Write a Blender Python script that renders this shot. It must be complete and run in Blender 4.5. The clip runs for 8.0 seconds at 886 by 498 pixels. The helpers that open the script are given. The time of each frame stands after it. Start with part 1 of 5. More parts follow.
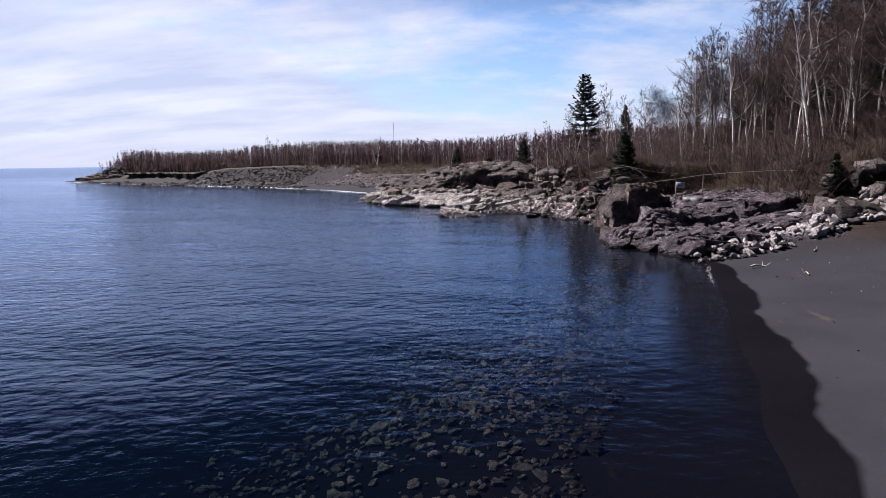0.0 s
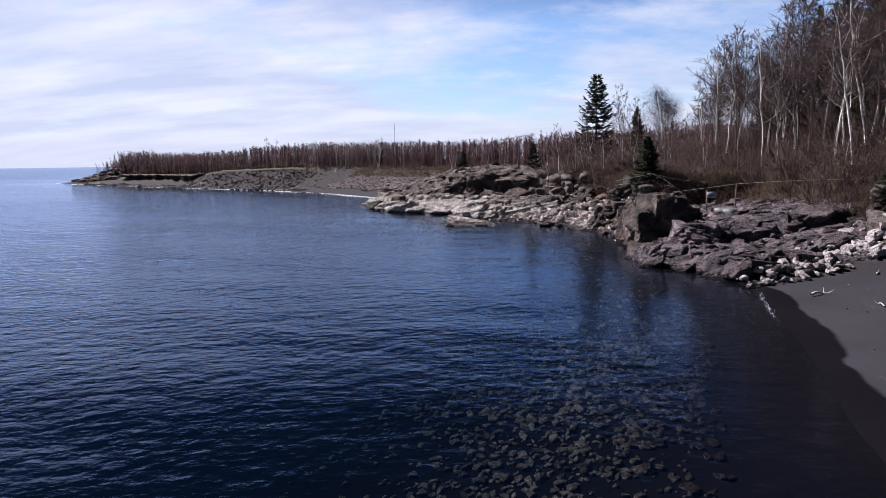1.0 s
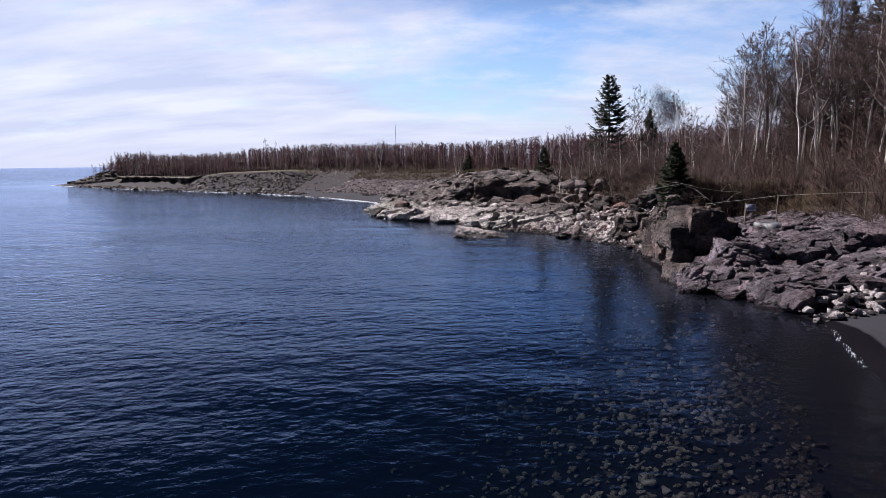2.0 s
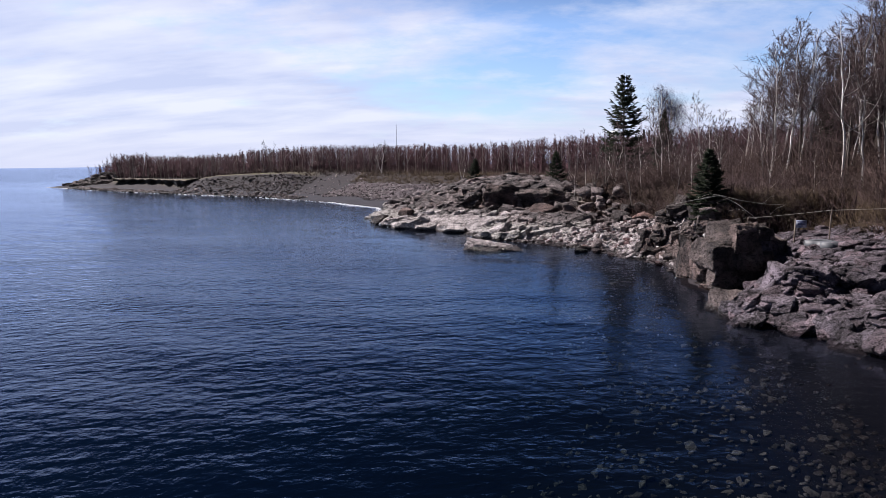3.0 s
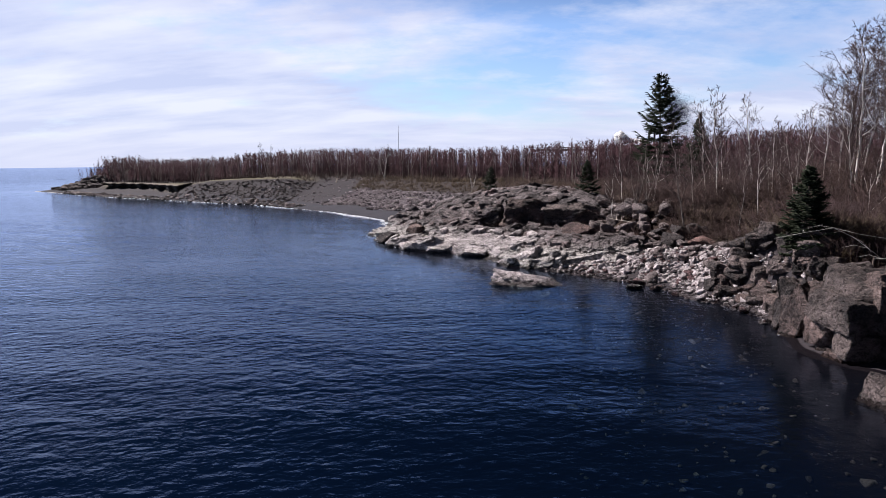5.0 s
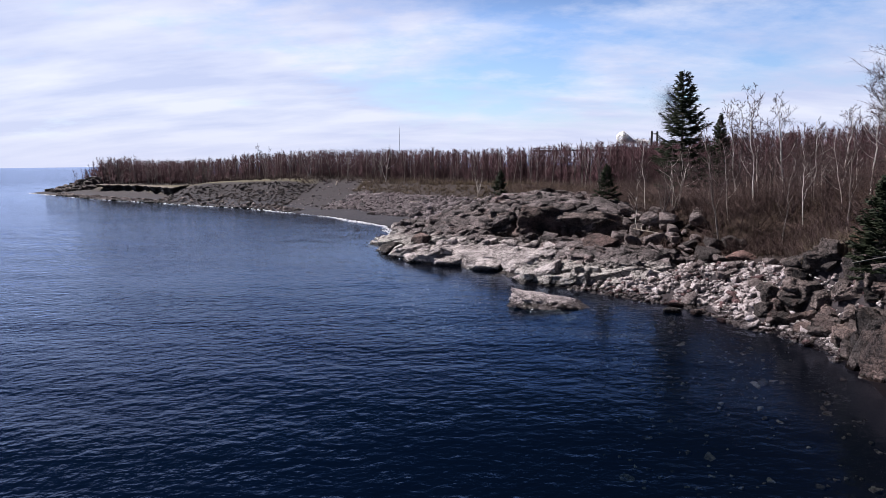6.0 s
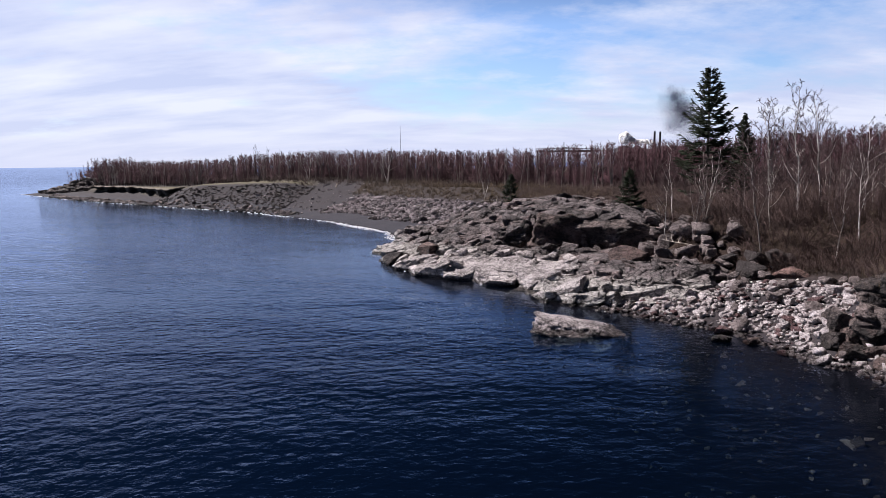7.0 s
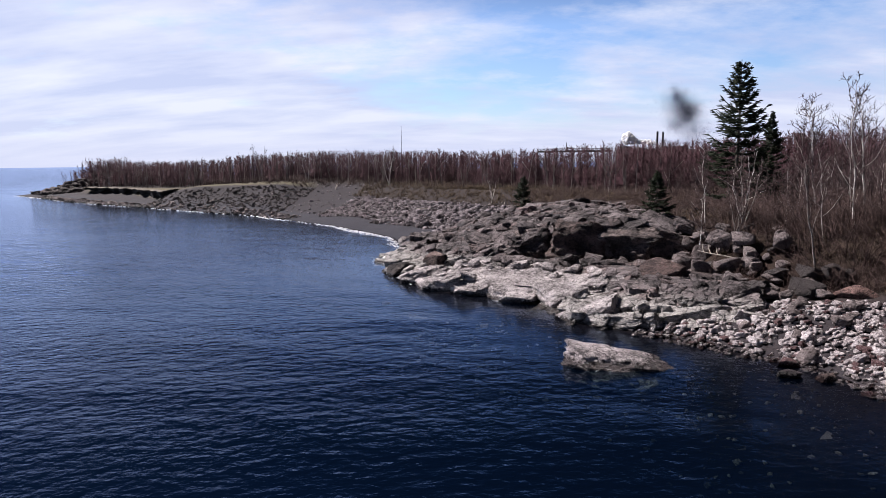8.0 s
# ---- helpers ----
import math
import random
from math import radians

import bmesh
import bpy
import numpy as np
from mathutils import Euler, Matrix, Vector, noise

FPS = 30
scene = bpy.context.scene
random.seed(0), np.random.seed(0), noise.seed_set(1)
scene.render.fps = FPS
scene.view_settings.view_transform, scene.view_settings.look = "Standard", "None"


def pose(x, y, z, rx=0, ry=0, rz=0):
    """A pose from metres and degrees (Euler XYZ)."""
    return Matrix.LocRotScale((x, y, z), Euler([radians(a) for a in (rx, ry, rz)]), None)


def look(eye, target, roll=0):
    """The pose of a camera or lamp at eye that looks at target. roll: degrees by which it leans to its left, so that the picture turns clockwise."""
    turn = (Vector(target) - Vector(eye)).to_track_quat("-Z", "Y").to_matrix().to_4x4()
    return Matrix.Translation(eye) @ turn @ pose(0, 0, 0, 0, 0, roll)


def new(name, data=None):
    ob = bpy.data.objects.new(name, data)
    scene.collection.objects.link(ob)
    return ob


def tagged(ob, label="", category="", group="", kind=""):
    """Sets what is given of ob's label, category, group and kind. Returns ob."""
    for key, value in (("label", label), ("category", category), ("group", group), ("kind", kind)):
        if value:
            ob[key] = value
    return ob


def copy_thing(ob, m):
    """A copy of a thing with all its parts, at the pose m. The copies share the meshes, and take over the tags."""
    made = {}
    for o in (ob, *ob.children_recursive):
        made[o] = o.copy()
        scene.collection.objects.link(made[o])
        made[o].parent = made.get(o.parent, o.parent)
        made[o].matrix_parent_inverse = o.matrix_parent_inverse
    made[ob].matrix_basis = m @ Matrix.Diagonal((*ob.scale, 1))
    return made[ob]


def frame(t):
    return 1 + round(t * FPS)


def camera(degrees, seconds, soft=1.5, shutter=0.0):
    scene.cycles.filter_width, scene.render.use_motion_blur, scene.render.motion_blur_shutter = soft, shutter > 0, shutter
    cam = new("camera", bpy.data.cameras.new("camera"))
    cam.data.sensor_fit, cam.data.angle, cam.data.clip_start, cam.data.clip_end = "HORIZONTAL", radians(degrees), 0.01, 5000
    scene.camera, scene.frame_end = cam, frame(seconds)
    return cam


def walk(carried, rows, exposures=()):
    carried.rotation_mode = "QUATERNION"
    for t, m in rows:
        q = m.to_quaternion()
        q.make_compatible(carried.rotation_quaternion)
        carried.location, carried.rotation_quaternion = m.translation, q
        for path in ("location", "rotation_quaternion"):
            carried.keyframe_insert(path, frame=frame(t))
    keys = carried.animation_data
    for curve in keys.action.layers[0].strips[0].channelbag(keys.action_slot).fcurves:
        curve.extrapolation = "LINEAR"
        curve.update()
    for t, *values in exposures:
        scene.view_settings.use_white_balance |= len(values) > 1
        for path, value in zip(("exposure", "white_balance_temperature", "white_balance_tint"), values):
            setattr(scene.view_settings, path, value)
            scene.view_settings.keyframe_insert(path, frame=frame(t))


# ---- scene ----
cam = camera(70.5, 8.0, soft=0.75)
PATH = [
    (0, (1.077, -0.492, 4.474), (0.633, 9.402, 3.093), -0.83),
    (0.5, (0.727, 1.062, 4.689), (0.282, 10.957, 3.309), -0.81),
    (1, (0.372, 2.670, 4.915), (-0.074, 12.565, 3.535), -0.80),
    (1.5, (0.012, 4.327, 5.148), (-0.436, 14.222, 3.770), -0.78),
    (3, (-1.095, 9.557, 5.861), (-1.546, 19.451, 4.486), -0.74),
    (3.5, (-1.471, 11.373, 6.093), (-1.924, 21.268, 4.719), -0.72),
    (4, (-1.851, 13.220, 6.318), (-2.305, 23.115, 4.944), -0.71),
    (4.5, (-2.233, 15.094, 6.531), (-2.688, 24.989, 5.158), -0.70),
    (6, (-3.392, 20.837, 7.074), (-3.851, 30.732, 5.703), -0.65),
    (6.5, (-3.782, 22.779, 7.212), (-4.241, 32.674, 5.842), -0.64),
    (7, (-4.172, 24.729, 7.324), (-4.633, 34.624, 5.955), -0.62),
    (7.5, (-4.562, 26.683, 7.406), (-5.024, 36.578, 6.038), -0.61),
    (8, (-4.953, 28.637, 7.455), (-5.416, 38.533, 6.088), -0.59),
]
walk(cam, [(t, look(eye, target, roll)) for t, eye, target, roll in PATH], exposures=((0, 1.25, 6380, 14), (8, 1.25, 6380, 14)))

# ---- light: high spring sun over the lake, ahead and to the left, thin cloud ----
SUN_EL, SUN_AZ = radians(46), radians(-60)          # azimuth from +y towards +x
SUN_DIR = Vector((math.sin(SUN_AZ) * math.cos(SUN_EL), math.cos(SUN_AZ) * math.cos(SUN_EL), math.sin(SUN_EL)))
sun_data = bpy.data.lights.new("sun", "SUN")
sun_data.energy, sun_data.angle, sun_data.color = 5.0, radians(0.6), (1.0, 0.935, 0.90)
sun = new("sun", sun_data)
sun.matrix_world = Matrix.Translation((0, 0, 60)) @ SUN_DIR.to_track_quat("Z", "Y").to_matrix().to_4x4()


class Nodes:
    """Short hand for building node trees."""

    def __init__(self, tree):
        self.tree = tree
        tree.nodes.clear()

    def add(self, kind, ins=None, **props):
        n = self.tree.nodes.new(kind)
        for k, v in props.items():
            setattr(n, k, v)
        for k, v in (ins or {}).items():
            self.link(v, n.inputs[k])
        return n

    def link(self, v, socket):
        if isinstance(v, bpy.types.NodeSocket):
            self.tree.links.new(v, socket)
        elif isinstance(v, tuple) and len(v) == 3 and socket.type == "RGBA":
            socket.default_value = (*v, 1)
        else:
            socket.default_value = v

    def math(self, op, a, b=0.0, c=0.0, clamp=False):
        n = self.add("ShaderNodeMath", {0: a, 1: b, 2: c}, operation=op, use_clamp=clamp)
        return n.outputs[0]

    def mix(self, f, a, b, blend="MIX"):
        n = self.add("ShaderNodeMix", {0: f, 6: a, 7: b}, data_type="RGBA", blend_type=blend)
        return n.outputs[2]

    def ramp(self, v, lo, hi, a=0.0, b=1.0):
        n = self.add("ShaderNodeMapRange", {0: v, 1: lo, 2: hi, 3: a, 4: b}, clamp=True)
        return n.outputs[0]

    def noise(self, vec, scale, detail=4.0, rough=0.55, out=0):
        return self.add("ShaderNodeTexNoise", {"Vector": vec, "Scale": scale, "Detail": detail, "Roughness": rough}).outputs[out]

    def stretch(self, vec, s, loc=(0, 0, 0), rot=(0, 0, 0)):
        return self.add("ShaderNodeMapping", {0: vec, 1: loc, 2: rot, 3: s}).outputs[0]


world = bpy.data.worlds.new("world")
scene.world = world
world.use_nodes = True
w = Nodes(world.node_tree)
sky = w.add("ShaderNodeTexSky", sky_type="NISHITA", sun_disc=False, sun_elevation=SUN_EL, sun_rotation=SUN_AZ, air_density=1.0, dust_density=0.6, ozone_density=2.0)
ray_dir = w.add("ShaderNodeTexCoord").outputs["Generated"]
part_xyz = w.add("ShaderNodeSeparateXYZ", {0: ray_dir})
up = w.math("MAXIMUM", part_xyz.outputs[2], 0.0)
over = w.math("ADD", up, 0.20)
plane = w.add("ShaderNodeCombineXYZ", {0: w.math("DIVIDE", part_xyz.outputs[0], over), 1: w.math("DIVIDE", part_xyz.outputs[1], over), 2: 0.0}).outputs[0]
sheet = w.noise(w.stretch(plane, (0.72, 0.85, 1), loc=(1.9, 0.7, 0), rot=(0, 0, radians(-10))), 1.0, 6.0, 0.52)
wisp = w.noise(w.stretch(plane, (1.9, 2.5, 1), loc=(4.1, 0.0, 0), rot=(0, 0, radians(-16))), 1.0, 9.0, 0.64)
cover = w.math("ADD", w.math("MULTIPLY", sheet, 0.62), w.math("MULTIPLY", wisp, 0.38))
# cloud lies low over the lake, thins out to the right and leaves the sky clear overhead and, to cut the fill light,
# behind the camera
bias = w.math("ADD", w.ramp(part_xyz.outputs[0], -0.55, 0.45, 0.09, 0.0), w.math("ADD", w.ramp(up, 0.02, 0.16, 0.10, 0.0), w.math("ADD", w.ramp(up, 0.22, 0.38, 0.0, -0.30), w.ramp(part_xyz.outputs[1], 0.0, 0.45, -0.34, 0.0))))
mask = w.ramp(w.math("ADD", cover, bias), 0.45, 0.60)
cloud_tone = w.mix(w.ramp(w.noise(w.stretch(plane, (0.7, 1.7, 1)), 1.5, 5.0), 0.38, 0.62), (0.615, 0.68, 0.90), (0.875, 0.91, 1.02))
# overhead, out of view, the sky is dimmed by hand to darken the water
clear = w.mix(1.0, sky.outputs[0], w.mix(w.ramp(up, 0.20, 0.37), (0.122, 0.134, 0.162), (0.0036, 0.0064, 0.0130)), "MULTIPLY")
# dimmed again behind the camera, so that faces turned to it stay dark
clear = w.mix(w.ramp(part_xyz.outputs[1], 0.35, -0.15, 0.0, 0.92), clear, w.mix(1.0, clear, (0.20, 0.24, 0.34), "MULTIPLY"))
veil = w.math("MULTIPLY", w.ramp(up, 0.0, 0.09, 0.7, 0.0), w.ramp(part_xyz.outputs[1], -0.1, 0.4, 0.15, 1.0))
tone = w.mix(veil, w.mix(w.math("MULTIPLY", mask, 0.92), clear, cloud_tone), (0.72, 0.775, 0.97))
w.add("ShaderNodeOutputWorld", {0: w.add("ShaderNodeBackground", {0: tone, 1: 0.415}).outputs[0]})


# ---- materials ----
def material(name):
    m = bpy.data.materials.new(name)
    m.use_nodes = True
    n = Nodes(m.node_tree)
    n.out = n.add("ShaderNodeOutputMaterial")
    n.pos = n.add("ShaderNodeNewGeometry").outputs["Position"]
    n.local = n.add("ShaderNodeTexCoord").outputs["Object"]
    n.rand = n.add("ShaderNodeObjectInfo").outputs["Random"]
    n.island = n.add("ShaderNodeNewGeometry").outputs["Random Per Island"]
    return m, n


def finish(n, color, rough=0.8, height=None, strength=0.5, dist=0.02, spec=0.4):
    ins = {"Base Color": color, "Roughness": rough, "Specular IOR Level": spec}
    if height is not None:
        ins["Normal"] = n.add("ShaderNodeBump", {"Height": height, "Strength": strength, "Distance": dist}).outputs[0]
    n.link(n.add("ShaderNodeBsdfPrincipled", ins).outputs[0], n.out.inputs[0])


def rock_material(name, pale, mid, dark, grain=1.0, washed=None, reach=1.4, piece=False, vary=True, splash=0.24):
    """Weathered rock: two scales of mottling, lichen and seams, hollows darkened like shade, and a wet band along the
    waterline.
    """
    m, n = material(name)
    pale, mid, dark = [(c[0] * 1.02, c[1] * 0.98, c[2] * 1.03) for c in (pale, mid, dark)]
    big = n.noise(n.pos, 0.55 * grain, 5.0)
    fine = n.noise(n.pos, 5.5 * grain, 6.0, 0.65)
    tiny = n.noise(n.pos, 34.0 * grain, 4.0, 0.7)
    seam = n.noise(n.stretch(n.pos, (0.8, 0.8, 2.0), rot=(0.35, 0.25, 0.4)), 2.0 * grain, 6.0, 0.72)
    col = n.mix(n.ramp(fine, 0.40, 0.60), dark, mid)
    col = n.mix(n.ramp(big, 0.40, 0.64), col, pale)
    z = n.add("ShaderNodeSeparateXYZ", {0: n.pos}).outputs[2]
    uneven = n.math("ADD", z, n.ramp(big, 0.3, 0.7, -0.35, 0.35))
    if vary and not piece:
        lot = n.math("ADD", n.rand, n.island)
        tone = n.mix(n.math("FRACT", n.math("MULTIPLY", lot, 5.3)), (0.52, 0.51, 0.51), (1.30, 1.26, 1.24))
        col = n.mix(1.0, col, tone, "MULTIPLY")
        warm = n.ramp(n.math("FRACT", n.math("MULTIPLY", lot, 9.1)), 0.66, 0.9)
        col = n.mix(warm, col, n.mix(1.0, col, (1.06, 0.95, 0.92), "MULTIPLY"))
    if washed:
        col = n.mix(n.ramp(uneven, reach, reach - 0.5, 0.0, 0.95), col, n.mix(n.ramp(fine, 0.3, 0.7), tuple(c * 0.62 for c in washed), washed))
    if piece:
        col = n.mix(0.75, col, n.mix(n.ramp(n.math("FRACT", n.math("MULTIPLY", n.math("ADD", n.rand, n.island), 7.31)), 0.0, 1.0), mid, pale))
        col = n.mix(n.ramp(n.math("FRACT", n.math("MULTIPLY", n.math("ADD", n.rand, n.island), 3.7)), 0.80, 0.82), col, dark)
    mid_scale = n.noise(n.pos, 1.9 * grain, 5.0, 0.6)
    speck = n.noise(n.pos, 15.0 * grain, 8.0, 0.78)
    # bump hollows and seams darkened in the colour, to deepen the shade in them
    col = n.mix(n.ramp(mid_scale, 0.30, 0.46, 0.75, 0.0), col, dark)
    col = n.mix(1.0, col, n.mix(n.ramp(speck, 0.34, 0.66), (0.60, 0.59, 0.60), (1.36, 1.34, 1.33)), "MULTIPLY")
    bent = n.add("ShaderNodeVectorMath", {0: n.pos, 1: n.add("ShaderNodeTexNoise", {"Vector": n.pos, "Scale": 1.3 * grain, "Detail": 4.0}).outputs[1]}, operation="ADD").outputs[0]
    joint = n.add("ShaderNodeTexVoronoi", {"Vector": n.stretch(bent, (1.0, 1.0, 1.7), rot=(0.3, 0.2, 0.5)), "Scale": 1.15 * grain}, feature="DISTANCE_TO_EDGE").outputs[0]
    split = n.ramp(joint, 0.0, 0.045, 1.0, 0.0)
    col = n.mix(n.math("MULTIPLY", split, 0.35 if piece else 0.8), col, tuple(c * 0.25 for c in dark))
    col = n.mix(n.ramp(seam, 0.36, 0.44, 0.85, 0.0), col, tuple(c * 0.4 for c in dark))
    col = n.mix(n.ramp(tiny, 0.52, 0.66, 0.0, 0.3), col, tuple(c * 0.5 for c in dark))
    col = n.mix(n.ramp(tiny, 0.44, 0.34, 0.0, 0.28), col, tuple(c * 1.25 for c in pale))
    wet = n.ramp(n.math("ADD", z, n.ramp(fine, 0.3, 0.7, -0.10, 0.10)), splash, splash - 0.12)
    wet = n.math("MULTIPLY", wet, n.ramp(z, -0.32, -0.14))
    col = n.mix(wet, col, n.mix(1.0, col, (0.22, 0.21, 0.21), "MULTIPLY"))
    rough = n.math("SUBTRACT", 0.85, n.math("MULTIPLY", wet, 0.6))
    h = n.math("ADD", n.math("MULTIPLY", fine, 1.0), n.math("ADD", n.math("MULTIPLY", tiny, 0.3), n.math("ADD", n.math("MULTIPLY", seam, 1.3), n.math("MULTIPLY", mid_scale, 2.2))))
    h = n.math("ADD", h, n.math("SUBTRACT", n.math("MULTIPLY", speck, 0.35), n.math("MULTIPLY", split, 0.5)))
    finish(n, col, rough, h, 1.0, 0.22, 0.25)
    return m


def two_tone(name, a, b, scale=3.0, rough=0.85, stretch=(1, 1, 1), bump=0.4, dist=0.02, vary=0.0, spec=0.3):
    m, n = material(name)
    v = n.stretch(n.pos, stretch)
    f1, f2 = n.noise(v, scale, 5.0), n.noise(v, scale * 7.3, 4.0, 0.65)
    col = n.mix(n.ramp(n.math("ADD", n.math("MULTIPLY", f1, 0.6), n.math("MULTIPLY", f2, 0.4)), 0.35, 0.65), a, b)
    if vary:
        col = n.mix(n.math("MULTIPLY", n.math("FRACT", n.math("ADD", n.rand, n.island)), vary), col, tuple(c * 0.35 for c in a))
    finish(n, col, rough, f2, bump, dist, spec)
    return m


MAT = {
    "ledge": rock_material("purple_grey_rock", (0.245, 0.224, 0.255), (0.114, 0.103, 0.119), (0.022, 0.019, 0.022), 1.5),
    "headland": rock_material("grey_brown_rock", (0.215, 0.197, 0.192), (0.106, 0.096, 0.094), (0.026, 0.023, 0.023), 1.0, (0.46, 0.44, 0.425), 1.45),
    "cliff": rock_material("brown_cliff_rock", (0.195, 0.168, 0.153), (0.072, 0.061, 0.057), (0.020, 0.0185, 0.0185), 1.6),
    "washed": rock_material("washed_pale_rock", (0.58, 0.555, 0.53), (0.42, 0.40, 0.38), (0.11, 0.102, 0.098), 1.4, vary=False),
    # islet splash set higher, so the wet tone also darkens its shaded front
    "islet": rock_material("washed_islet_rock", (0.58, 0.545, 0.525), (0.42, 0.39, 0.375), (0.11, 0.10, 0.098), 1.4, vary=False, splash=0.34),
    "reddish": rock_material("reddish_rock", (0.252, 0.181, 0.159), (0.163, 0.118, 0.104), (0.0666, 0.0518, 0.0481), 1.6),
    "boulder": rock_material("boulder_rock", (0.29, 0.255, 0.24), (0.16, 0.138, 0.13), (0.0444, 0.0385, 0.037), 1.8, piece=True),
    "pale_stone": rock_material("pale_stone", (0.80, 0.77, 0.75), (0.56, 0.53, 0.515), (0.13, 0.073, 0.073), 2.6, piece=True),
    "bank_stone": rock_material("greyish_pink_stone", (0.46, 0.425, 0.43), (0.27, 0.24, 0.245), (0.07, 0.06, 0.062), 2.6, piece=True),
    "quarry_stone": rock_material("white_quarry_stone", (0.80, 0.78, 0.77), (0.55, 0.52, 0.51), (0.11, 0.10, 0.10), 2.4, piece=True),
    "sunken": rock_material("brown_sunken_stone", (0.42, 0.37, 0.35), (0.18, 0.135, 0.12), (0.07, 0.055, 0.05), 2.6, piece=True),
    "dark_stone": rock_material("dark_rubble", (0.0962, 0.0777, 0.074), (0.0555, 0.0459, 0.0444), (0.0222, 0.02, 0.02), 2.0, piece=True),
    "bark": None, "twig": two_tone("grey_brown_twigs", (0.025, 0.0145, 0.0150), (0.068, 0.040, 0.0415), 1.5, vary=0.5),
    "far_bark": two_tone("grey_young_bark", (0.018, 0.0080, 0.0100), (0.052, 0.030, 0.031), 0.25, vary=0.7),
    "ochre": two_tone("ochre_dead_stalks", (0.044, 0.028, 0.016), (0.115, 0.080, 0.046), 0.7, vary=0.6),
    "far_twig": two_tone("red_brown_twigs", (0.028, 0.0085, 0.0130), (0.064, 0.0235, 0.0325), 0.3, vary=0.4),
    "brush": two_tone("brown_brush", (0.029, 0.0165, 0.016), (0.083, 0.050, 0.043), 1.2, vary=0.6),
    "dead_grass": two_tone("dead_grass", (0.045, 0.033, 0.022), (0.115, 0.086, 0.056), 1.0, vary=0.6),
    "dark_bark": two_tone("dark_bark", (0.037, 0.0296, 0.0259), (0.0962, 0.0777, 0.0666), 6.0, stretch=(1, 1, 0.25)),
    "needle": two_tone("spruce_needles", (0.006, 0.0105, 0.005), (0.021, 0.029, 0.013), 1.6, 0.75, vary=0.4, spec=0.15),
    "dark_needle": two_tone("dark_conifer_needles", (0.006, 0.010, 0.006), (0.022, 0.030, 0.016), 1.2, 0.8, vary=0.4, spec=0.1),
    "driftwood": two_tone("bleached_wood", (0.252, 0.215, 0.185), (0.429, 0.377, 0.333), 6.0, stretch=(1, 1, 1)),
    "steel": two_tone("dark_plant_steel", (0.010, 0.009, 0.011), (0.022, 0.020, 0.023), 0.2, bump=0.0),
    "wire": two_tone("grey_rope", (0.222, 0.207, 0.192), (0.333, 0.311, 0.289), 9.0),
    "post": two_tone("weathered_post", (0.0962, 0.074, 0.0629), (0.17, 0.141, 0.118), 8.0, stretch=(1, 1, 0.3)),
    "sign": two_tone("white_sign_board", (0.25, 0.27, 0.36), (0.31, 0.33, 0.42), 14.0, 0.45, bump=0.05),
    "ink": two_tone("faded_sign_ink", (0.074, 0.0888, 0.192), (0.118, 0.126, 0.237), 20.0, 0.6),
}


def birch_bark():
    m, n = material("white_birch_bark")
    low = n.stretch(n.pos, (1, 1, 3.5))
    marks = n.noise(low, 5.0, 5.0, 0.7)
    tone = n.noise(n.pos, 0.9, 4.0)
    col = n.mix(n.ramp(tone, 0.35, 0.62), (0.42, 0.385, 0.36), (0.70, 0.665, 0.63))
    col = n.mix(n.ramp(marks, 0.56, 0.62), col, (0.0407, 0.0333, 0.0296))
    col = n.mix(n.ramp(n.math("FRACT", n.math("MULTIPLY", n.rand, 5.7)), 0.50, 0.75, 0.0, 0.85), col, (0.0888, 0.0703, 0.0629))
    finish(n, col, 0.75, marks, 0.3, 0.01)
    return m


MAT["bark"] = birch_bark()


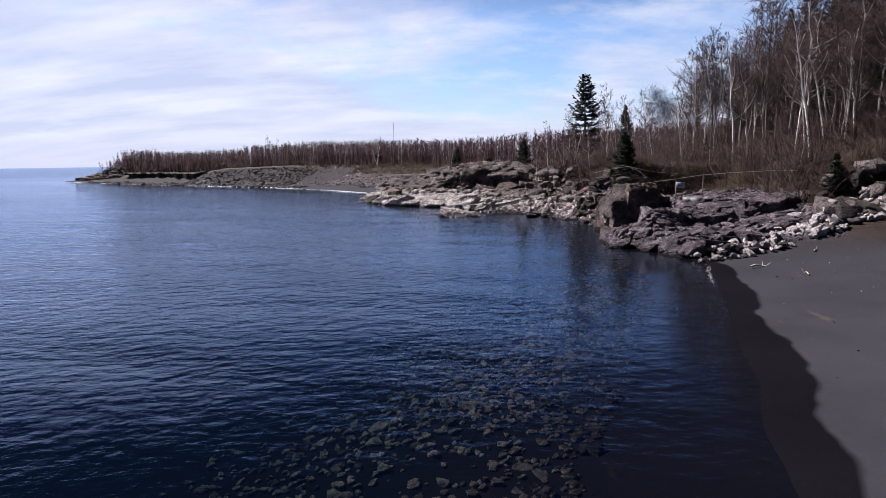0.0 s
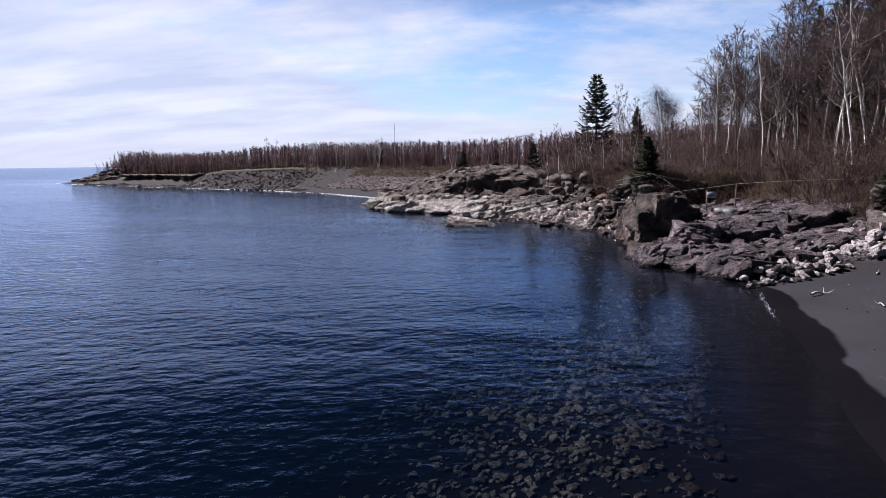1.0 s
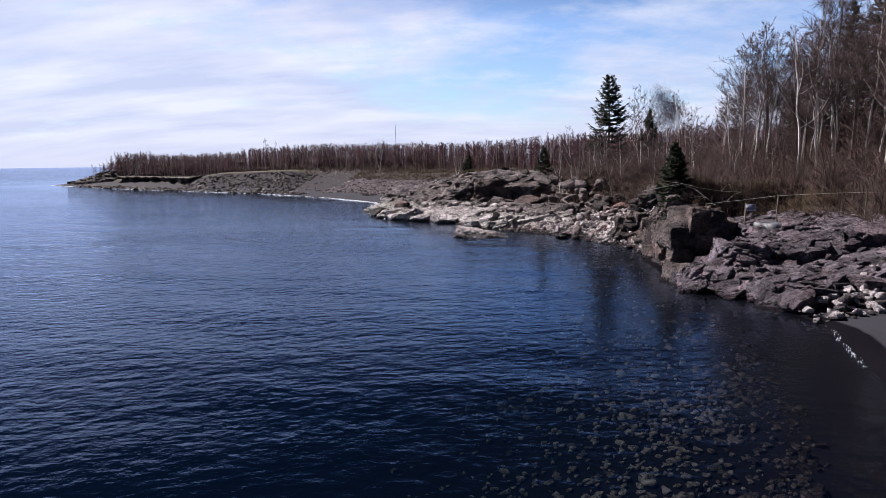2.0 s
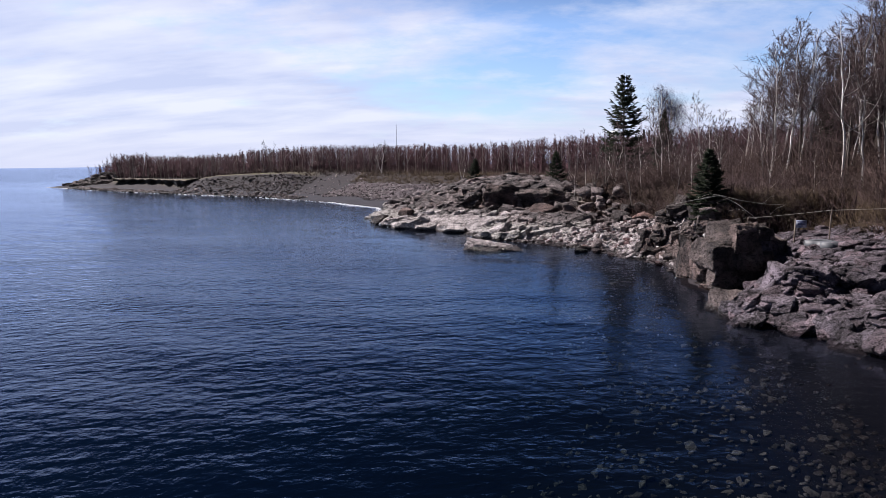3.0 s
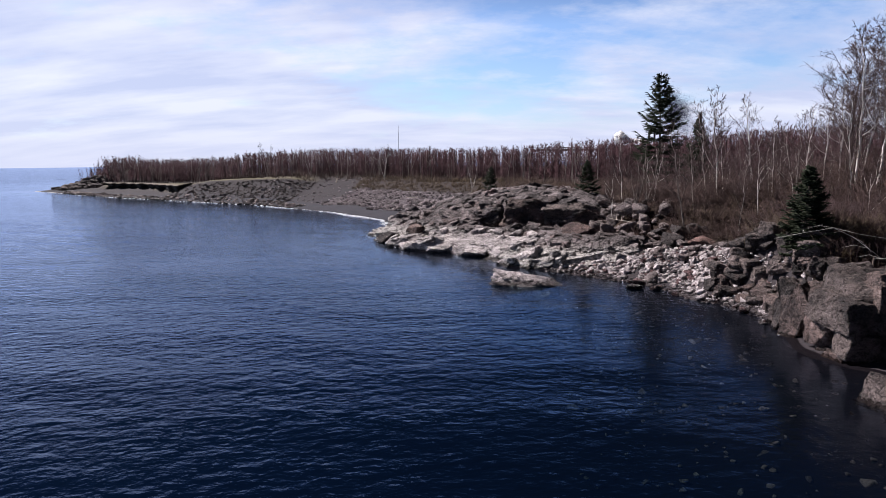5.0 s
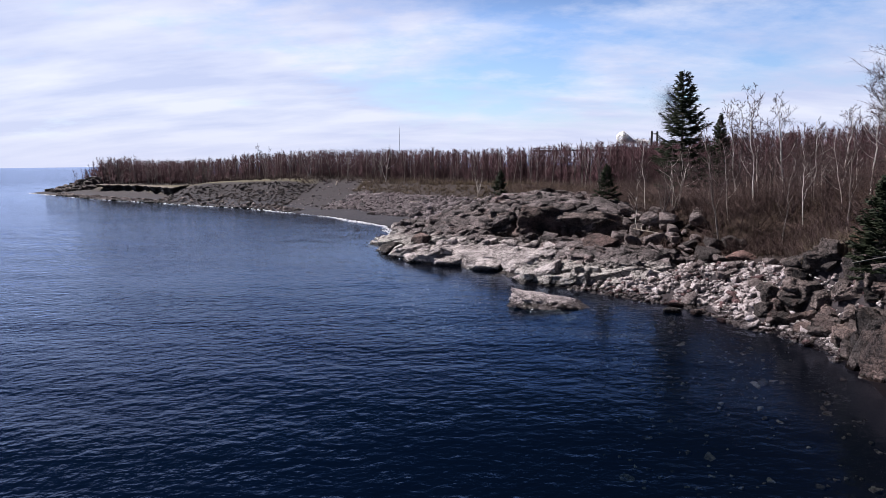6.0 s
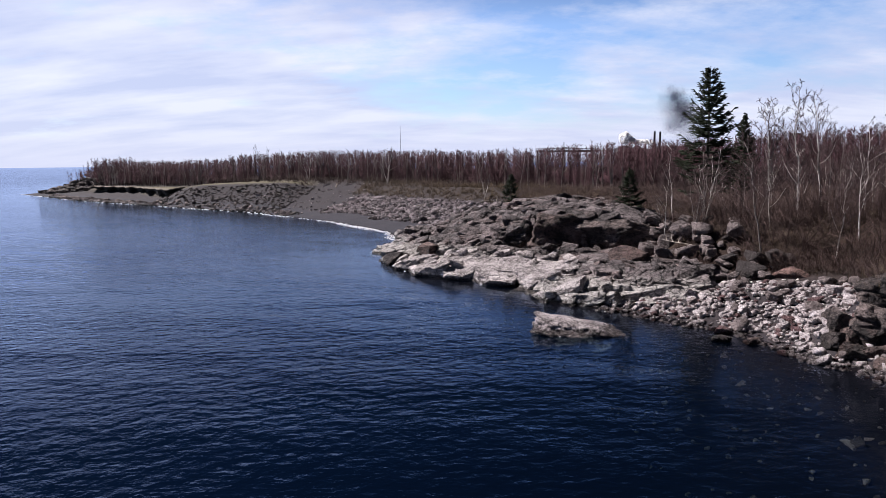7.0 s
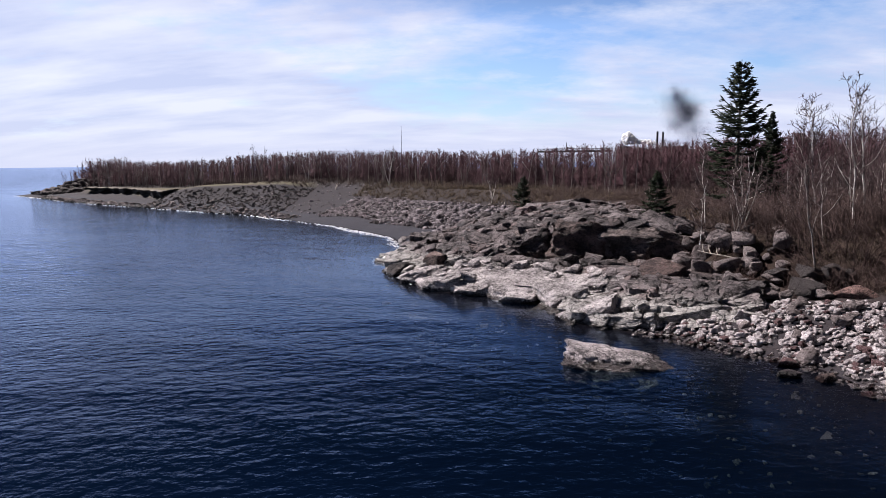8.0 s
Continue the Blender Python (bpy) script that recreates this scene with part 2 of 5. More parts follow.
def ground_material():
    """Black sand, leaf litter and gravel by zone, with a wet margin at the waterline."""
    m, n = material("shore_ground")
    zone = n.add("ShaderNodeAttribute", attribute_name="zone")
    rgb = n.add("ShaderNodeSeparateColor", {0: zone.outputs["Color"]})
    big, mid, fine = n.noise(n.pos, 0.35, 5.0), n.noise(n.pos, 3.0, 6.0, 0.65), n.noise(n.pos, 45.0, 3.0, 0.7)
    sand = n.mix(n.ramp(big, 0.3, 0.7), (0.0185, 0.0185, 0.0240), (0.0275, 0.0272, 0.0345))
    sand = n.mix(n.ramp(fine, 0.45, 0.8, 0.0, 0.45), sand, (0.055, 0.052, 0.060))
    sand = n.mix(n.ramp(n.noise(n.stretch(n.pos, (1, 0.35, 1)), 1.1, 6.0, 0.7), 0.63, 0.72, 0.0, 0.4), sand, (0.095, 0.066, 0.046))
    litter = n.mix(n.ramp(mid, 0.3, 0.7), (0.010, 0.007, 0.006), (0.034, 0.023, 0.018))
    litter = n.mix(n.ramp(big, 0.48, 0.7, 0.0, 0.5), litter, (0.045, 0.032, 0.023))
    gravel = n.mix(n.ramp(n.noise(n.pos, 9.0, 4.0, 0.8), 0.35, 0.65), (0.012, 0.0102, 0.0112), (0.041, 0.034, 0.036))
    col = n.mix(rgb.outputs[1], sand, litter)
    col = n.mix(n.math("MULTIPLY", rgb.outputs[2], n.ramp(mid, 0.3, 0.6, 0.5, 1.0)), col, gravel)
    col = n.mix(rgb.outputs[0], col, n.mix(n.ramp(mid, 0.3, 0.7), (0.052, 0.046, 0.030), (0.105, 0.092, 0.058)))
    z = n.add("ShaderNodeSeparateXYZ", {0: n.pos}).outputs[2]
    lap = n.math("ADD", n.ramp(n.noise(n.pos, 0.28, 1.0), 0.3, 0.7, -0.013, 0.013), n.ramp(n.noise(n.pos, 1.1, 1.0), 0.3, 0.7, -0.003, 0.003))
    wet = n.ramp(n.math("ADD", z, lap), 0.050, 0.044)
    col = n.mix(wet, col, n.mix(1.0, col, (0.20, 0.19, 0.21), "MULTIPLY"))
    rough = n.math("SUBTRACT", 0.92, n.math("MULTIPLY", wet, 0.35))
    h = n.math("ADD", n.math("MULTIPLY", mid, 0.6), n.math("MULTIPLY", fine, 0.15))
    finish(n, col, rough, h, 0.55, 0.06, n.ramp(wet, 0.0, 1.0, 0.10, 0.01))
    return m


def water_material():
    """Lake water: rippled sky reflection, tinted blue, over a dark, partly clear body."""
    m, n = material("lake_water")
    v = n.stretch(n.pos, (1.0, 1.3, 1), rot=(0, 0, radians(-18)))
    swell = n.noise(n.stretch(n.pos, (0.8, 1.3, 1), rot=(0, 0, radians(-24))), 1.25, 2.0, 0.5)
    chop = n.noise(v, 2.6, 3.0, 0.5)
    rip = n.noise(v, 6.5, 3.0, 0.6)
    gust = n.ramp(n.noise(n.stretch(n.pos, (1, 2.2, 1)), 0.035, 3.0), 0.35, 0.65, 0.75, 1.2)
    open_water = n.add("ShaderNodeAttribute", attribute_name="open_water").outputs["Fac"]
    depth = n.add("ShaderNodeAttribute", attribute_name="depth").outputs["Fac"]
    gust = n.math("MULTIPLY", gust, n.math("ADD", n.ramp(open_water, 0.0, 0.2, 0.42, 1.0), n.ramp(open_water, 0.3, 1.0, 0.0, 0.8)))
    h = n.math("ADD", n.math("MULTIPLY", swell, 1.5), n.math("ADD", chop, n.math("MULTIPLY", rip, 0.24)))
    bump = n.add("ShaderNodeBump", {"Height": n.math("MULTIPLY", h, gust), "Strength": 1.0, "Distance": 0.035}).outputs[0]
    fres = n.add("ShaderNodeFresnel", {"IOR": 1.333, "Normal": bump}).outputs[0]
    # mirrored sky tinted blue here, where plain water would leave it neutral
    gloss = n.add("ShaderNodeBsdfGlossy", {"Color": (0.63, 0.755, 1.0), "Roughness": 0.05, "Normal": bump}).outputs[0]
    body = n.add("ShaderNodeBsdfDiffuse", {"Color": (0.0009, 0.0034, 0.0102), "Normal": bump}).outputs[0]
    pass_r, pass_g, pass_b = (n.math("MULTIPLY", 0.86, n.math("EXPONENT", n.math("MULTIPLY", depth, -k))) for k in (0.90, 0.62, 0.62))
    clear_part = n.add("ShaderNodeBsdfTransparent", {"Color": n.add("ShaderNodeCombineColor", {0: pass_r, 1: pass_g, 2: pass_b}).outputs[0]}).outputs[0]
    under = n.add("ShaderNodeMixShader", {0: n.ramp(depth, 0.0, 2.5, 0.92, 0.35), 1: body, 2: clear_part}).outputs[0]
    n.link(n.add("ShaderNodeMixShader", {0: fres, 1: under, 2: gloss}).outputs[0], n.out.inputs[0])
    return m


def plain(name, color, thin=0.0):
    m, n = material(name)
    s = n.add("ShaderNodeBsdfDiffuse", {"Color": color}).outputs[0]
    n.link(n.add("ShaderNodeMixShader", {0: thin, 1: s, 2: n.add("ShaderNodeBsdfTranslucent", {"Color": color}).outputs[0]}).outputs[0], n.out.inputs[0])
    return m


# ---- mesh helpers ----
def mesh_np(name, verts, quads=None, tris=None, mat=None, smooth=False):
    """A mesh from arrays of corners, four-sided and three-sided faces."""
    me = bpy.data.meshes.new(name)
    verts = np.asarray(verts, np.float32)
    q = np.zeros((0, 4), np.int32) if quads is None else np.asarray(quads, np.int32)
    t = np.zeros((0, 3), np.int32) if tris is None else np.asarray(tris, np.int32)
    loops = np.concatenate([q.ravel(), t.ravel()])
    starts = np.concatenate([np.arange(len(q)) * 4, len(q) * 4 + np.arange(len(t)) * 3])
    me.vertices.add(len(verts))
    me.vertices.foreach_set("co", verts.ravel())
    me.loops.add(len(loops))
    me.loops.foreach_set("vertex_index", loops)
    me.polygons.add(len(starts))
    me.polygons.foreach_set("loop_start", starts.astype(np.int32))
    me.update(calc_edges=True)
    me.validate()
    if smooth:
        me.shade_smooth()
    if mat:
        me.materials.append(mat)
    return me


def thing(name, label, category, place=None, group="", kind=""):
    ob = new(name)
    ob.empty_display_size = 0.2
    if place is not None:
        ob.matrix_basis = place
    return tagged(ob, label, category, group, kind)


def part(name, data, parent, label=""):
    ob = new(name, data)
    ob.parent = parent
    return tagged(ob, label)


def tubes(p0, p1, r0, r1, sides=3):
    """Open tapered prisms from p0 to p1: corners and quads."""
    p0, p1 = np.asarray(p0, float), np.asarray(p1, float)
    d = p1 - p0
    d /= np.linalg.norm(d, axis=1, keepdims=True) + 1e-9
    ref = np.where(np.abs(d[:, 2:3]) > 0.9, [[1.0, 0, 0]], [[0, 0, 1.0]])
    a = np.cross(d, ref)
    a /= np.linalg.norm(a, axis=1, keepdims=True)
    b = np.cross(d, a)
    k = len(p0)
    ang = np.arange(sides) * 2 * np.pi / sides
    ring = a[:, None] * np.cos(ang)[None, :, None] + b[:, None] * np.sin(ang)[None, :, None]
    r0, r1 = np.broadcast_to(r0, k), np.broadcast_to(r1, k)
    v = np.concatenate([p0[:, None] + ring * r0[:, None, None], p1[:, None] + ring * r1[:, None, None]], axis=1)
    i = np.arange(sides)
    j = (i + 1) % sides
    face = np.stack([i, j, j + sides, i + sides], axis=1)
    quads = (np.arange(k) * 2 * sides)[:, None, None] + face[None]
    return v.reshape(-1, 3), quads.reshape(-1, 4)


def spikes(p0, p1, r0):
    """Slender three-sided points from p0 to their tips p1: corners and triangles."""
    v, _ = tubes(p0, p1, r0, r0, 3)
    v = v.reshape(-1, 6, 3)[:, :4].copy()
    v[:, 3] = p1
    f = (np.arange(len(v)) * 4)[:, None, None] + np.array([(0, 1, 3), (1, 2, 3), (2, 0, 3)])[None]
    return v.reshape(-1, 3), f.reshape(-1, 3)


def with_spikes(name, quad_set, spike_set, mat):
    """One mesh of tubes and of spikes."""
    (v, q), (w, t) = quad_set, spike_set
    return mesh_np(name, np.concatenate([v, w]), q, t + len(v), mat)


def chain(points, radii, sides=6):
    """One tube along a bent line, closed at its tip."""
    pts = np.asarray(points, float)
    d = np.gradient(pts, axis=0)
    d /= np.linalg.norm(d, axis=1, keepdims=True)
    ref = np.where(np.abs(d[:, 2:3]) > 0.9, [[1.0, 0, 0]], [[0, 0, 1.0]])
    a = np.cross(d, ref)
    a /= np.linalg.norm(a, axis=1, keepdims=True)
    b = np.cross(d, a)
    ang = np.arange(sides) * 2 * np.pi / sides
    v = pts[:, None] + (a[:, None] * np.cos(ang)[None, :, None] + b[:, None] * np.sin(ang)[None, :, None]) * np.asarray(radii)[:, None, None]
    q = [[s * sides + i, s * sides + (i + 1) % sides, (s + 1) * sides + (i + 1) % sides, (s + 1) * sides + i] for s in range(len(pts) - 1) for i in range(sides)]
    return v.reshape(-1, 3), np.array(q)


def joined(pieces):
    """Several (corners, quads) as one."""
    vs, qs, off = [], [], 0
    for v, q in pieces:
        vs.append(v)
        qs.append(q + off)
        off += len(v)
    return np.concatenate(vs), np.concatenate(qs)


def box(c, s, rot=0.0):
    """Corners and quads of a box."""
    v = np.array([[x, y, z] for z in (-0.5, 0.5) for x, y in ((-0.5, -0.5), (0.5, -0.5), (0.5, 0.5), (-0.5, 0.5))]) * s
    ca, sa = math.cos(rot), math.sin(rot)
    v = np.stack([v[:, 0] * ca - v[:, 1] * sa, v[:, 0] * sa + v[:, 1] * ca, v[:, 2]], axis=1) + c
    return v, np.array([[3, 2, 1, 0], [4, 5, 6, 7], [0, 1, 5, 4], [1, 2, 6, 5], [2, 3, 7, 6], [3, 0, 4, 7]])


# ---- shape of the shore ----
def smooth(v, lo, hi):
    t = np.clip((np.asarray(v, float) - lo) / (hi - lo), 0, 1)
    return t * t * (3 - 2 * t)


COAST = np.array([(-30, -400), (0, -60), (2.6, -8), (4.2, 4), (6.1, 10), (7.6, 14.6), (9.9, 22), (10.9, 26.6), (10.9, 28.6), (10.2, 30.6),
                  (8.8, 31.6), (8.4, 32.8), (9.6, 34.6), (10.4, 36.2), (9.5, 37.0), (8.7, 38.7), (9.3, 41), (9.9, 43.6), (9.4, 46), (8.2, 47.4),
                  (7.4, 50.6), (5.4, 52.5), (3.6, 54.4), (1.2, 56.3), (-0.6, 57.4), (-0.9, 61.4), (-3, 62.9), (-6.2, 63.8), (-8.0, 66.6), (-9.6, 69.4),
                  (-10.8, 71), (-9.8, 76), (-11.4, 84), (-13.2, 91), (-21, 102.2), (-37, 119), (-62, 137), (-86, 154), (-106, 172), (-124, 187),
                  (-121, 197), (-130, 226), (-118, 300), (-40, 420), (400, 900), (4500, 4500), (4500, -400)], float)


def inland(x, y):
    """Distance from the waterline, positive on land."""
    x, y = np.asarray(x, float), np.asarray(y, float)
    best = np.full(x.shape, 1e18)
    inside = np.zeros(x.shape, bool)
    for (ax, ay), (bx, by) in zip(COAST, np.roll(COAST, -1, axis=0)):
        ex, ey = bx - ax, by - ay
        t = np.clip(((x - ax) * ex + (y - ay) * ey) / (ex * ex + ey * ey), 0, 1)
        best = np.minimum(best, (x - ax - t * ex) ** 2 + (y - ay - t * ey) ** 2)
        if ey != 0:
            inside ^= ((ay > y) != (by > y)) & (x < ax + (y - ay) / ey * ex)
    return np.where(inside, 1, -1) * np.sqrt(best)


def lumps(x, y, scale, seed=0.0):
    """Smooth bumps in -1..1, from a few crossed waves."""
    x, y = np.asarray(x) * scale, np.asarray(y) * scale
    s = np.sin(x * 1.7 + 2.1 * np.sin(y * 1.1 + seed) + seed) + np.sin(y * 1.9 + 1.7 * np.sin(x * 1.3 + seed * 2.1) + 1.3 * seed)
    s += 0.5 * np.sin(3.7 * x - 2.9 * y + seed * 3.3) + 0.5 * np.sin(3.1 * x + 4.3 * y + seed * 0.7)
    return s / 3.0


def turf_edge(x):
    """Where the far terrace breaks off above the beach, as y along x."""
    return np.interp(x, [-104, -97, -90, -78, -66, -61, -56, -49, -41, -34], [178, 173, 170, 161, 147.5, 144.5, 142, 140.3, 138.8, 141]) + 0.7 * np.sin(np.asarray(x) * 1.1) * np.sin(np.asarray(x) * 0.37)


def zones(y):
    """Weights of beach, ledge, cove, headland and far shore along the coast."""
    e = [smooth(y, 26.5, 29), smooth(y, 41, 43.5), smooth(y, 54.5, 58), smooth(y, 84, 90)]
    return 1 - e[0], e[0] * (1 - e[1]), e[1] * (1 - e[2]), e[2] * (1 - e[3]), e[3]


def ground_height(x, y, d=None):
    d = inland(x, y) if d is None else d
    dl = np.maximum(d, 0)
    zb, zl, zc, zh, zf = zones(y)
    beach = 0.05 * dl
    ledge = np.minimum(0.14 * dl, 1.2) + 0.07 * np.maximum(dl - 6, 0) + 0.9 * smooth(dl, 5.5, 9) * smooth(y, 31, 36)
    cove = np.minimum(0.27 * dl, 2.0) + 0.06 * np.maximum(dl - 6.5, 0)
    head = np.minimum(0.16 * dl, 1.3) + 1.9 * smooth(dl, 8, 11)
    top = np.interp(x, [-100, -64, -56, -35], [2.4, 2.5, 3.6, 4.1])
    low = np.where(x < -63, np.minimum(0.12 * dl, 1.4), np.minimum(0.27 * dl, top - 0.9))
    low = low + (top - low) * smooth(y - turf_edge(x), np.interp(x, [-65, -59], [0.9, -5.0]), 2.6) * smooth(x, -101, -95)
    flat = np.minimum(0.135 * dl, np.interp(x, [-30, -8, 10], [4.1, 3.4, 3.2]))
    east = smooth(x, -39, -32)
    far = low * (1 - east) + flat * east
    h = zb * beach + zl * ledge + zc * cove + zh * head + zf * (far + 0.012 * np.maximum(dl - 25, 0) * smooth(dl, 25, 60))
    start = 7.5 + 3.0 * smooth(y, 36, 31)
    hill = np.minimum(0.46 * np.maximum(dl - start, 0), 11) * (1 - smooth(y, 50, 66)) * smooth(y, 18, 30)
    h = h + hill
    # a steep bank behind the cliff
    h = np.maximum(h, 3.5 * smooth(dl, 0.8, 3.0) * smooth(y, 42.0, 44.5) * smooth(y, 51.5, 47.0))
    # the rocky end of the far point
    h = h + 2.2 * smooth(np.hypot((x + 104) / 14.0, (y - 192) / 9.0), 1.0, 0.25)
    h = h + 0.10 * lumps(x, y, 0.8) * smooth(dl, 5, 9) * (1 - zb) + 0.3 * lumps(x, y, 0.11, 2.0) * smooth(dl, 10, 30)
    ds = np.maximum(-d, 0)
    bed = -(0.07 * ds + 0.05 * np.maximum(ds - 4, 0)) * zb - 0.13 * ds * (1 - zb)
    bed = np.maximum(bed, -2.6 - 0.03 * ds)
    return np.where(d > 0, h, np.maximum(bed, -14))


def spaced(lo, hi, step, far_lo, far_hi, grow=1.12):
    """Even steps from lo to hi, then wider and wider ones."""
    a = list(np.arange(lo, hi + step / 2, step))
    s = step
    while a[-1] < far_hi:
        s *= grow
        a.append(min(a[-1] + s, far_hi))
    s = step
    while a[0] > far_lo:
        s *= grow
        a.insert(0, max(a[0] - s, far_lo))
    return np.array(a)


def sheet_mesh(name, xs, ys, zfun, mat, soft=True):
    X, Y = np.meshgrid(xs, ys)
    Z = zfun(X, Y)
    nx, ny = len(xs), len(ys)
    i = np.arange(nx * ny).reshape(ny, nx)
    q = np.stack([i[:-1, :-1], i[:-1, 1:], i[1:, 1:], i[1:, :-1]], axis=-1).reshape(-1, 4)
    return mesh_np(name, np.stack([X, Y, Z], axis=-1).reshape(-1, 3), q, mat=mat, smooth=soft), X, Y


def build_ground():
    xs = np.unique(np.concatenate([spaced(-128, -20.5, 1.6, -4500, -20.5, 1.25), spaced(-20, 26, 0.7, -20, 4500, 1.09)]))
    ys = np.unique(np.concatenate([spaced(0, 99.5, 0.75, -400, 99.5, 1.12), spaced(100, 214, 1.2, 100, 4500, 1.10)]))
    me, X, Y = sheet_mesh("ground", xs, ys, ground_height, ground_material())
    d = inland(X, Y)
    zb, zl, zc, zh, zf = zones(Y)
    front = wood_front(X)
    litter = np.clip(smooth(d, 2.0, 3.0) * smooth(Y, 42, 44) * smooth(Y, 50.5, 48) + (zl * smooth(d, 5.5, 8.0) + (zc + zh) * smooth(d, 4.2, 6.0)) + zb * smooth(d, 11, 15) + zf * np.maximum(smooth(Y - front, -8, 4), smooth(X, -27, -21) * smooth(d, 14.5, 18)), 0, 1)
    turf = zf * smooth(X, -33, -37) * smooth(X, -99, -95) * smooth(Y - turf_edge(X), 0.9, 2.0) * (1 - smooth(Y - front, -6, 2))
    gravel = np.clip((zl + zc + zh) * (1 - smooth(d, 5, 9)) * smooth(d, -1, 0.5) + zf * smooth(d, 3, 6) * (1 - smooth(d, 24, 34)) * 0.75, 0, 1)
    col = np.stack([turf, litter, gravel, np.ones_like(d)], axis=-1)
    att = me.color_attributes.new("zone", "FLOAT_COLOR", "POINT")
    att.data.foreach_set("color", col.reshape(-1).astype(np.float32))
    tagged(new("ground", me), "dark sand beach, leaf litter and lake bed", "ground", kind="structure")


def wood_front(x):
    """How far along y the young wood on the flat begins."""
    return np.interp(x, [-112, -104, -95, -60, -30, -8, 6, 14, 30, 120, 400], [196, 187, 178, 160, 149, 138, 122, 108, 112, 118, 130])


build_ground()

def wave_height(X, Y):
    """Short wind waves running in towards the shore, fading with the grid's fineness and in the shallows."""
    g = np.random.default_rng(12)
    Z = np.zeros_like(X)
    for k in range(22):
        lam = 1.5 * 1.075 ** k
        a = radians(-108) + g.normal(0, 0.5)
        ph = g.uniform(0, 6.28)
        Z += 0.0015 * lam ** 0.7 * np.sin((X * math.cos(a) + Y * math.sin(a)) * 2 * math.pi / lam + ph + 0.6 * np.sin(X * 0.13 + Y * 0.07 + k))
    calm = smooth(X, -75, -40) * smooth(Y, 135, 105) * smooth(Y, -25, -5)
    return Z * calm * (0.25 + 0.75 * smooth(-inland(X, Y), 0.5, 8)) * (0.85 + 0.2 * lumps(X, Y, 0.11, 3.0))


xs = spaced(-44, 12, 0.55, -4900, 4900, 1.12)
ys = spaced(-2, 106, 0.55, -600, 4900, 1.10)
water_me, WX, WY = sheet_mesh("water", xs, ys, wave_height, water_material())
shelter = water_me.attributes.new("open_water", "FLOAT", "POINT")
shelter.data.foreach_set("value", (0.2 * smooth(-inland(WX, WY), 0.5, 20) + 0.8 * smooth(-inland(WX, WY), 15, 90)).reshape(-1).astype(np.float32))
sounding = water_me.attributes.new("depth", "FLOAT", "POINT")
sounding.data.foreach_set("value", np.clip(-ground_height(WX, WY), 0, 8).reshape(-1).astype(np.float32))
tagged(new("water", water_me), "dark blue lake with small wind ripples", "water", kind="structure")


# ---- bedrock: fractured into blocks ----
def fracture(x0, x1, y0, y1, step, base, rng, cell=1.6, offset=0.22, slope=0.12, turn=0.5, longer=1.7, crack=0.16):
    """A block-jointed rock surface over a patch of the plan: heights on a fine grid."""
    X, Y = np.meshgrid(np.arange(x0, x1, step), np.arange(y0, y1, step))
    H = np.zeros_like(X)
    deep = np.zeros_like(X)
    for level, (size, amp, weight) in enumerate(((cell, offset, 1.0), (cell * 0.42, offset * 0.45, 0.5), (cell * 0.17, offset * 0.2, 0.22))):
        ca, sa = math.cos(turn + 0.35 * level), math.sin(turn + 0.35 * level)
        u, v = (X * ca + Y * sa) / (size * longer), (-X * sa + Y * ca) / size
        iu, iv = np.floor(u).astype(int), np.floor(v).astype(int)
        f1, f2 = np.full(X.shape, 1e9), np.full(X.shape, 1e9)
        owner = np.zeros(X.shape + (2,))
        key = np.zeros(X.shape, np.int64)
        for du in (-1, 0, 1):
            for dv in (-1, 0, 1):
                k = ((iu + du) * 73856093 ^ (iv + dv) * 19349663 ^ (level + 1) * 83492791) & 0xFFFFF
                h1, h2 = np.modf(np.sin(k * 12.9898) * 43758.5453)[0], np.modf(np.sin(k * 78.233) * 24634.634)[0]
                su, sv = iu + du + 0.5 + 0.42 * h1, iv + dv + 0.5 + 0.42 * h2
                dist = np.abs(u - su) ** 1.5 + np.abs(v - sv) ** 1.5
                near = dist < f1
                f2 = np.where(near, f1, np.minimum(f2, dist))
                f1 = np.where(near, dist, f1)
                owner[near] = np.stack([su, sv], -1)[near]
                key = np.where(near, k, key)
        r1, r2, r3 = (np.modf(np.sin(key * s) * 9631.17)[0] for s in (3.17, 5.71, 7.93))
        su, sv = owner[..., 0] * size * longer, owner[..., 1] * size
        sx, sy = su * ca - sv * sa, su * sa + sv * ca
        tilt = (X - sx) * r1 * slope + (Y - sy) * r2 * slope
        if level == 0:
            H = 0.72 * base(sx, sy) + 0.28 * base(X, Y) + r3 * amp + tilt
        else:
            H = H + r3 * amp + tilt * 0.7
        deep = np.maximum(deep, weight * smooth(f2 - f1, 0.10, 0.0))
    H = H - crack * deep
    H += 0.035 * lumps(X, Y, 2.7, 1.0) + 0.02 * lumps(X, Y, 7.0, 4.0)
    return X, Y, H


def rock_mesh(name, X, Y, H, keep, mat):
    ny, nx = X.shape
    i = np.arange(nx * ny).reshape(ny, nx)
    q = np.stack([i[:-1, :-1], i[:-1, 1:], i[1:, 1:], i[1:, :-1]], axis=-1)
    ok = keep[:-1, :-1] | keep[:-1, 1:] | keep[1:, 1:] | keep[1:, :-1]
    return mesh_np(name, np.stack([X, Y, H], axis=-1).reshape(-1, 3), q[ok].reshape(-1, 4), mat=mat)


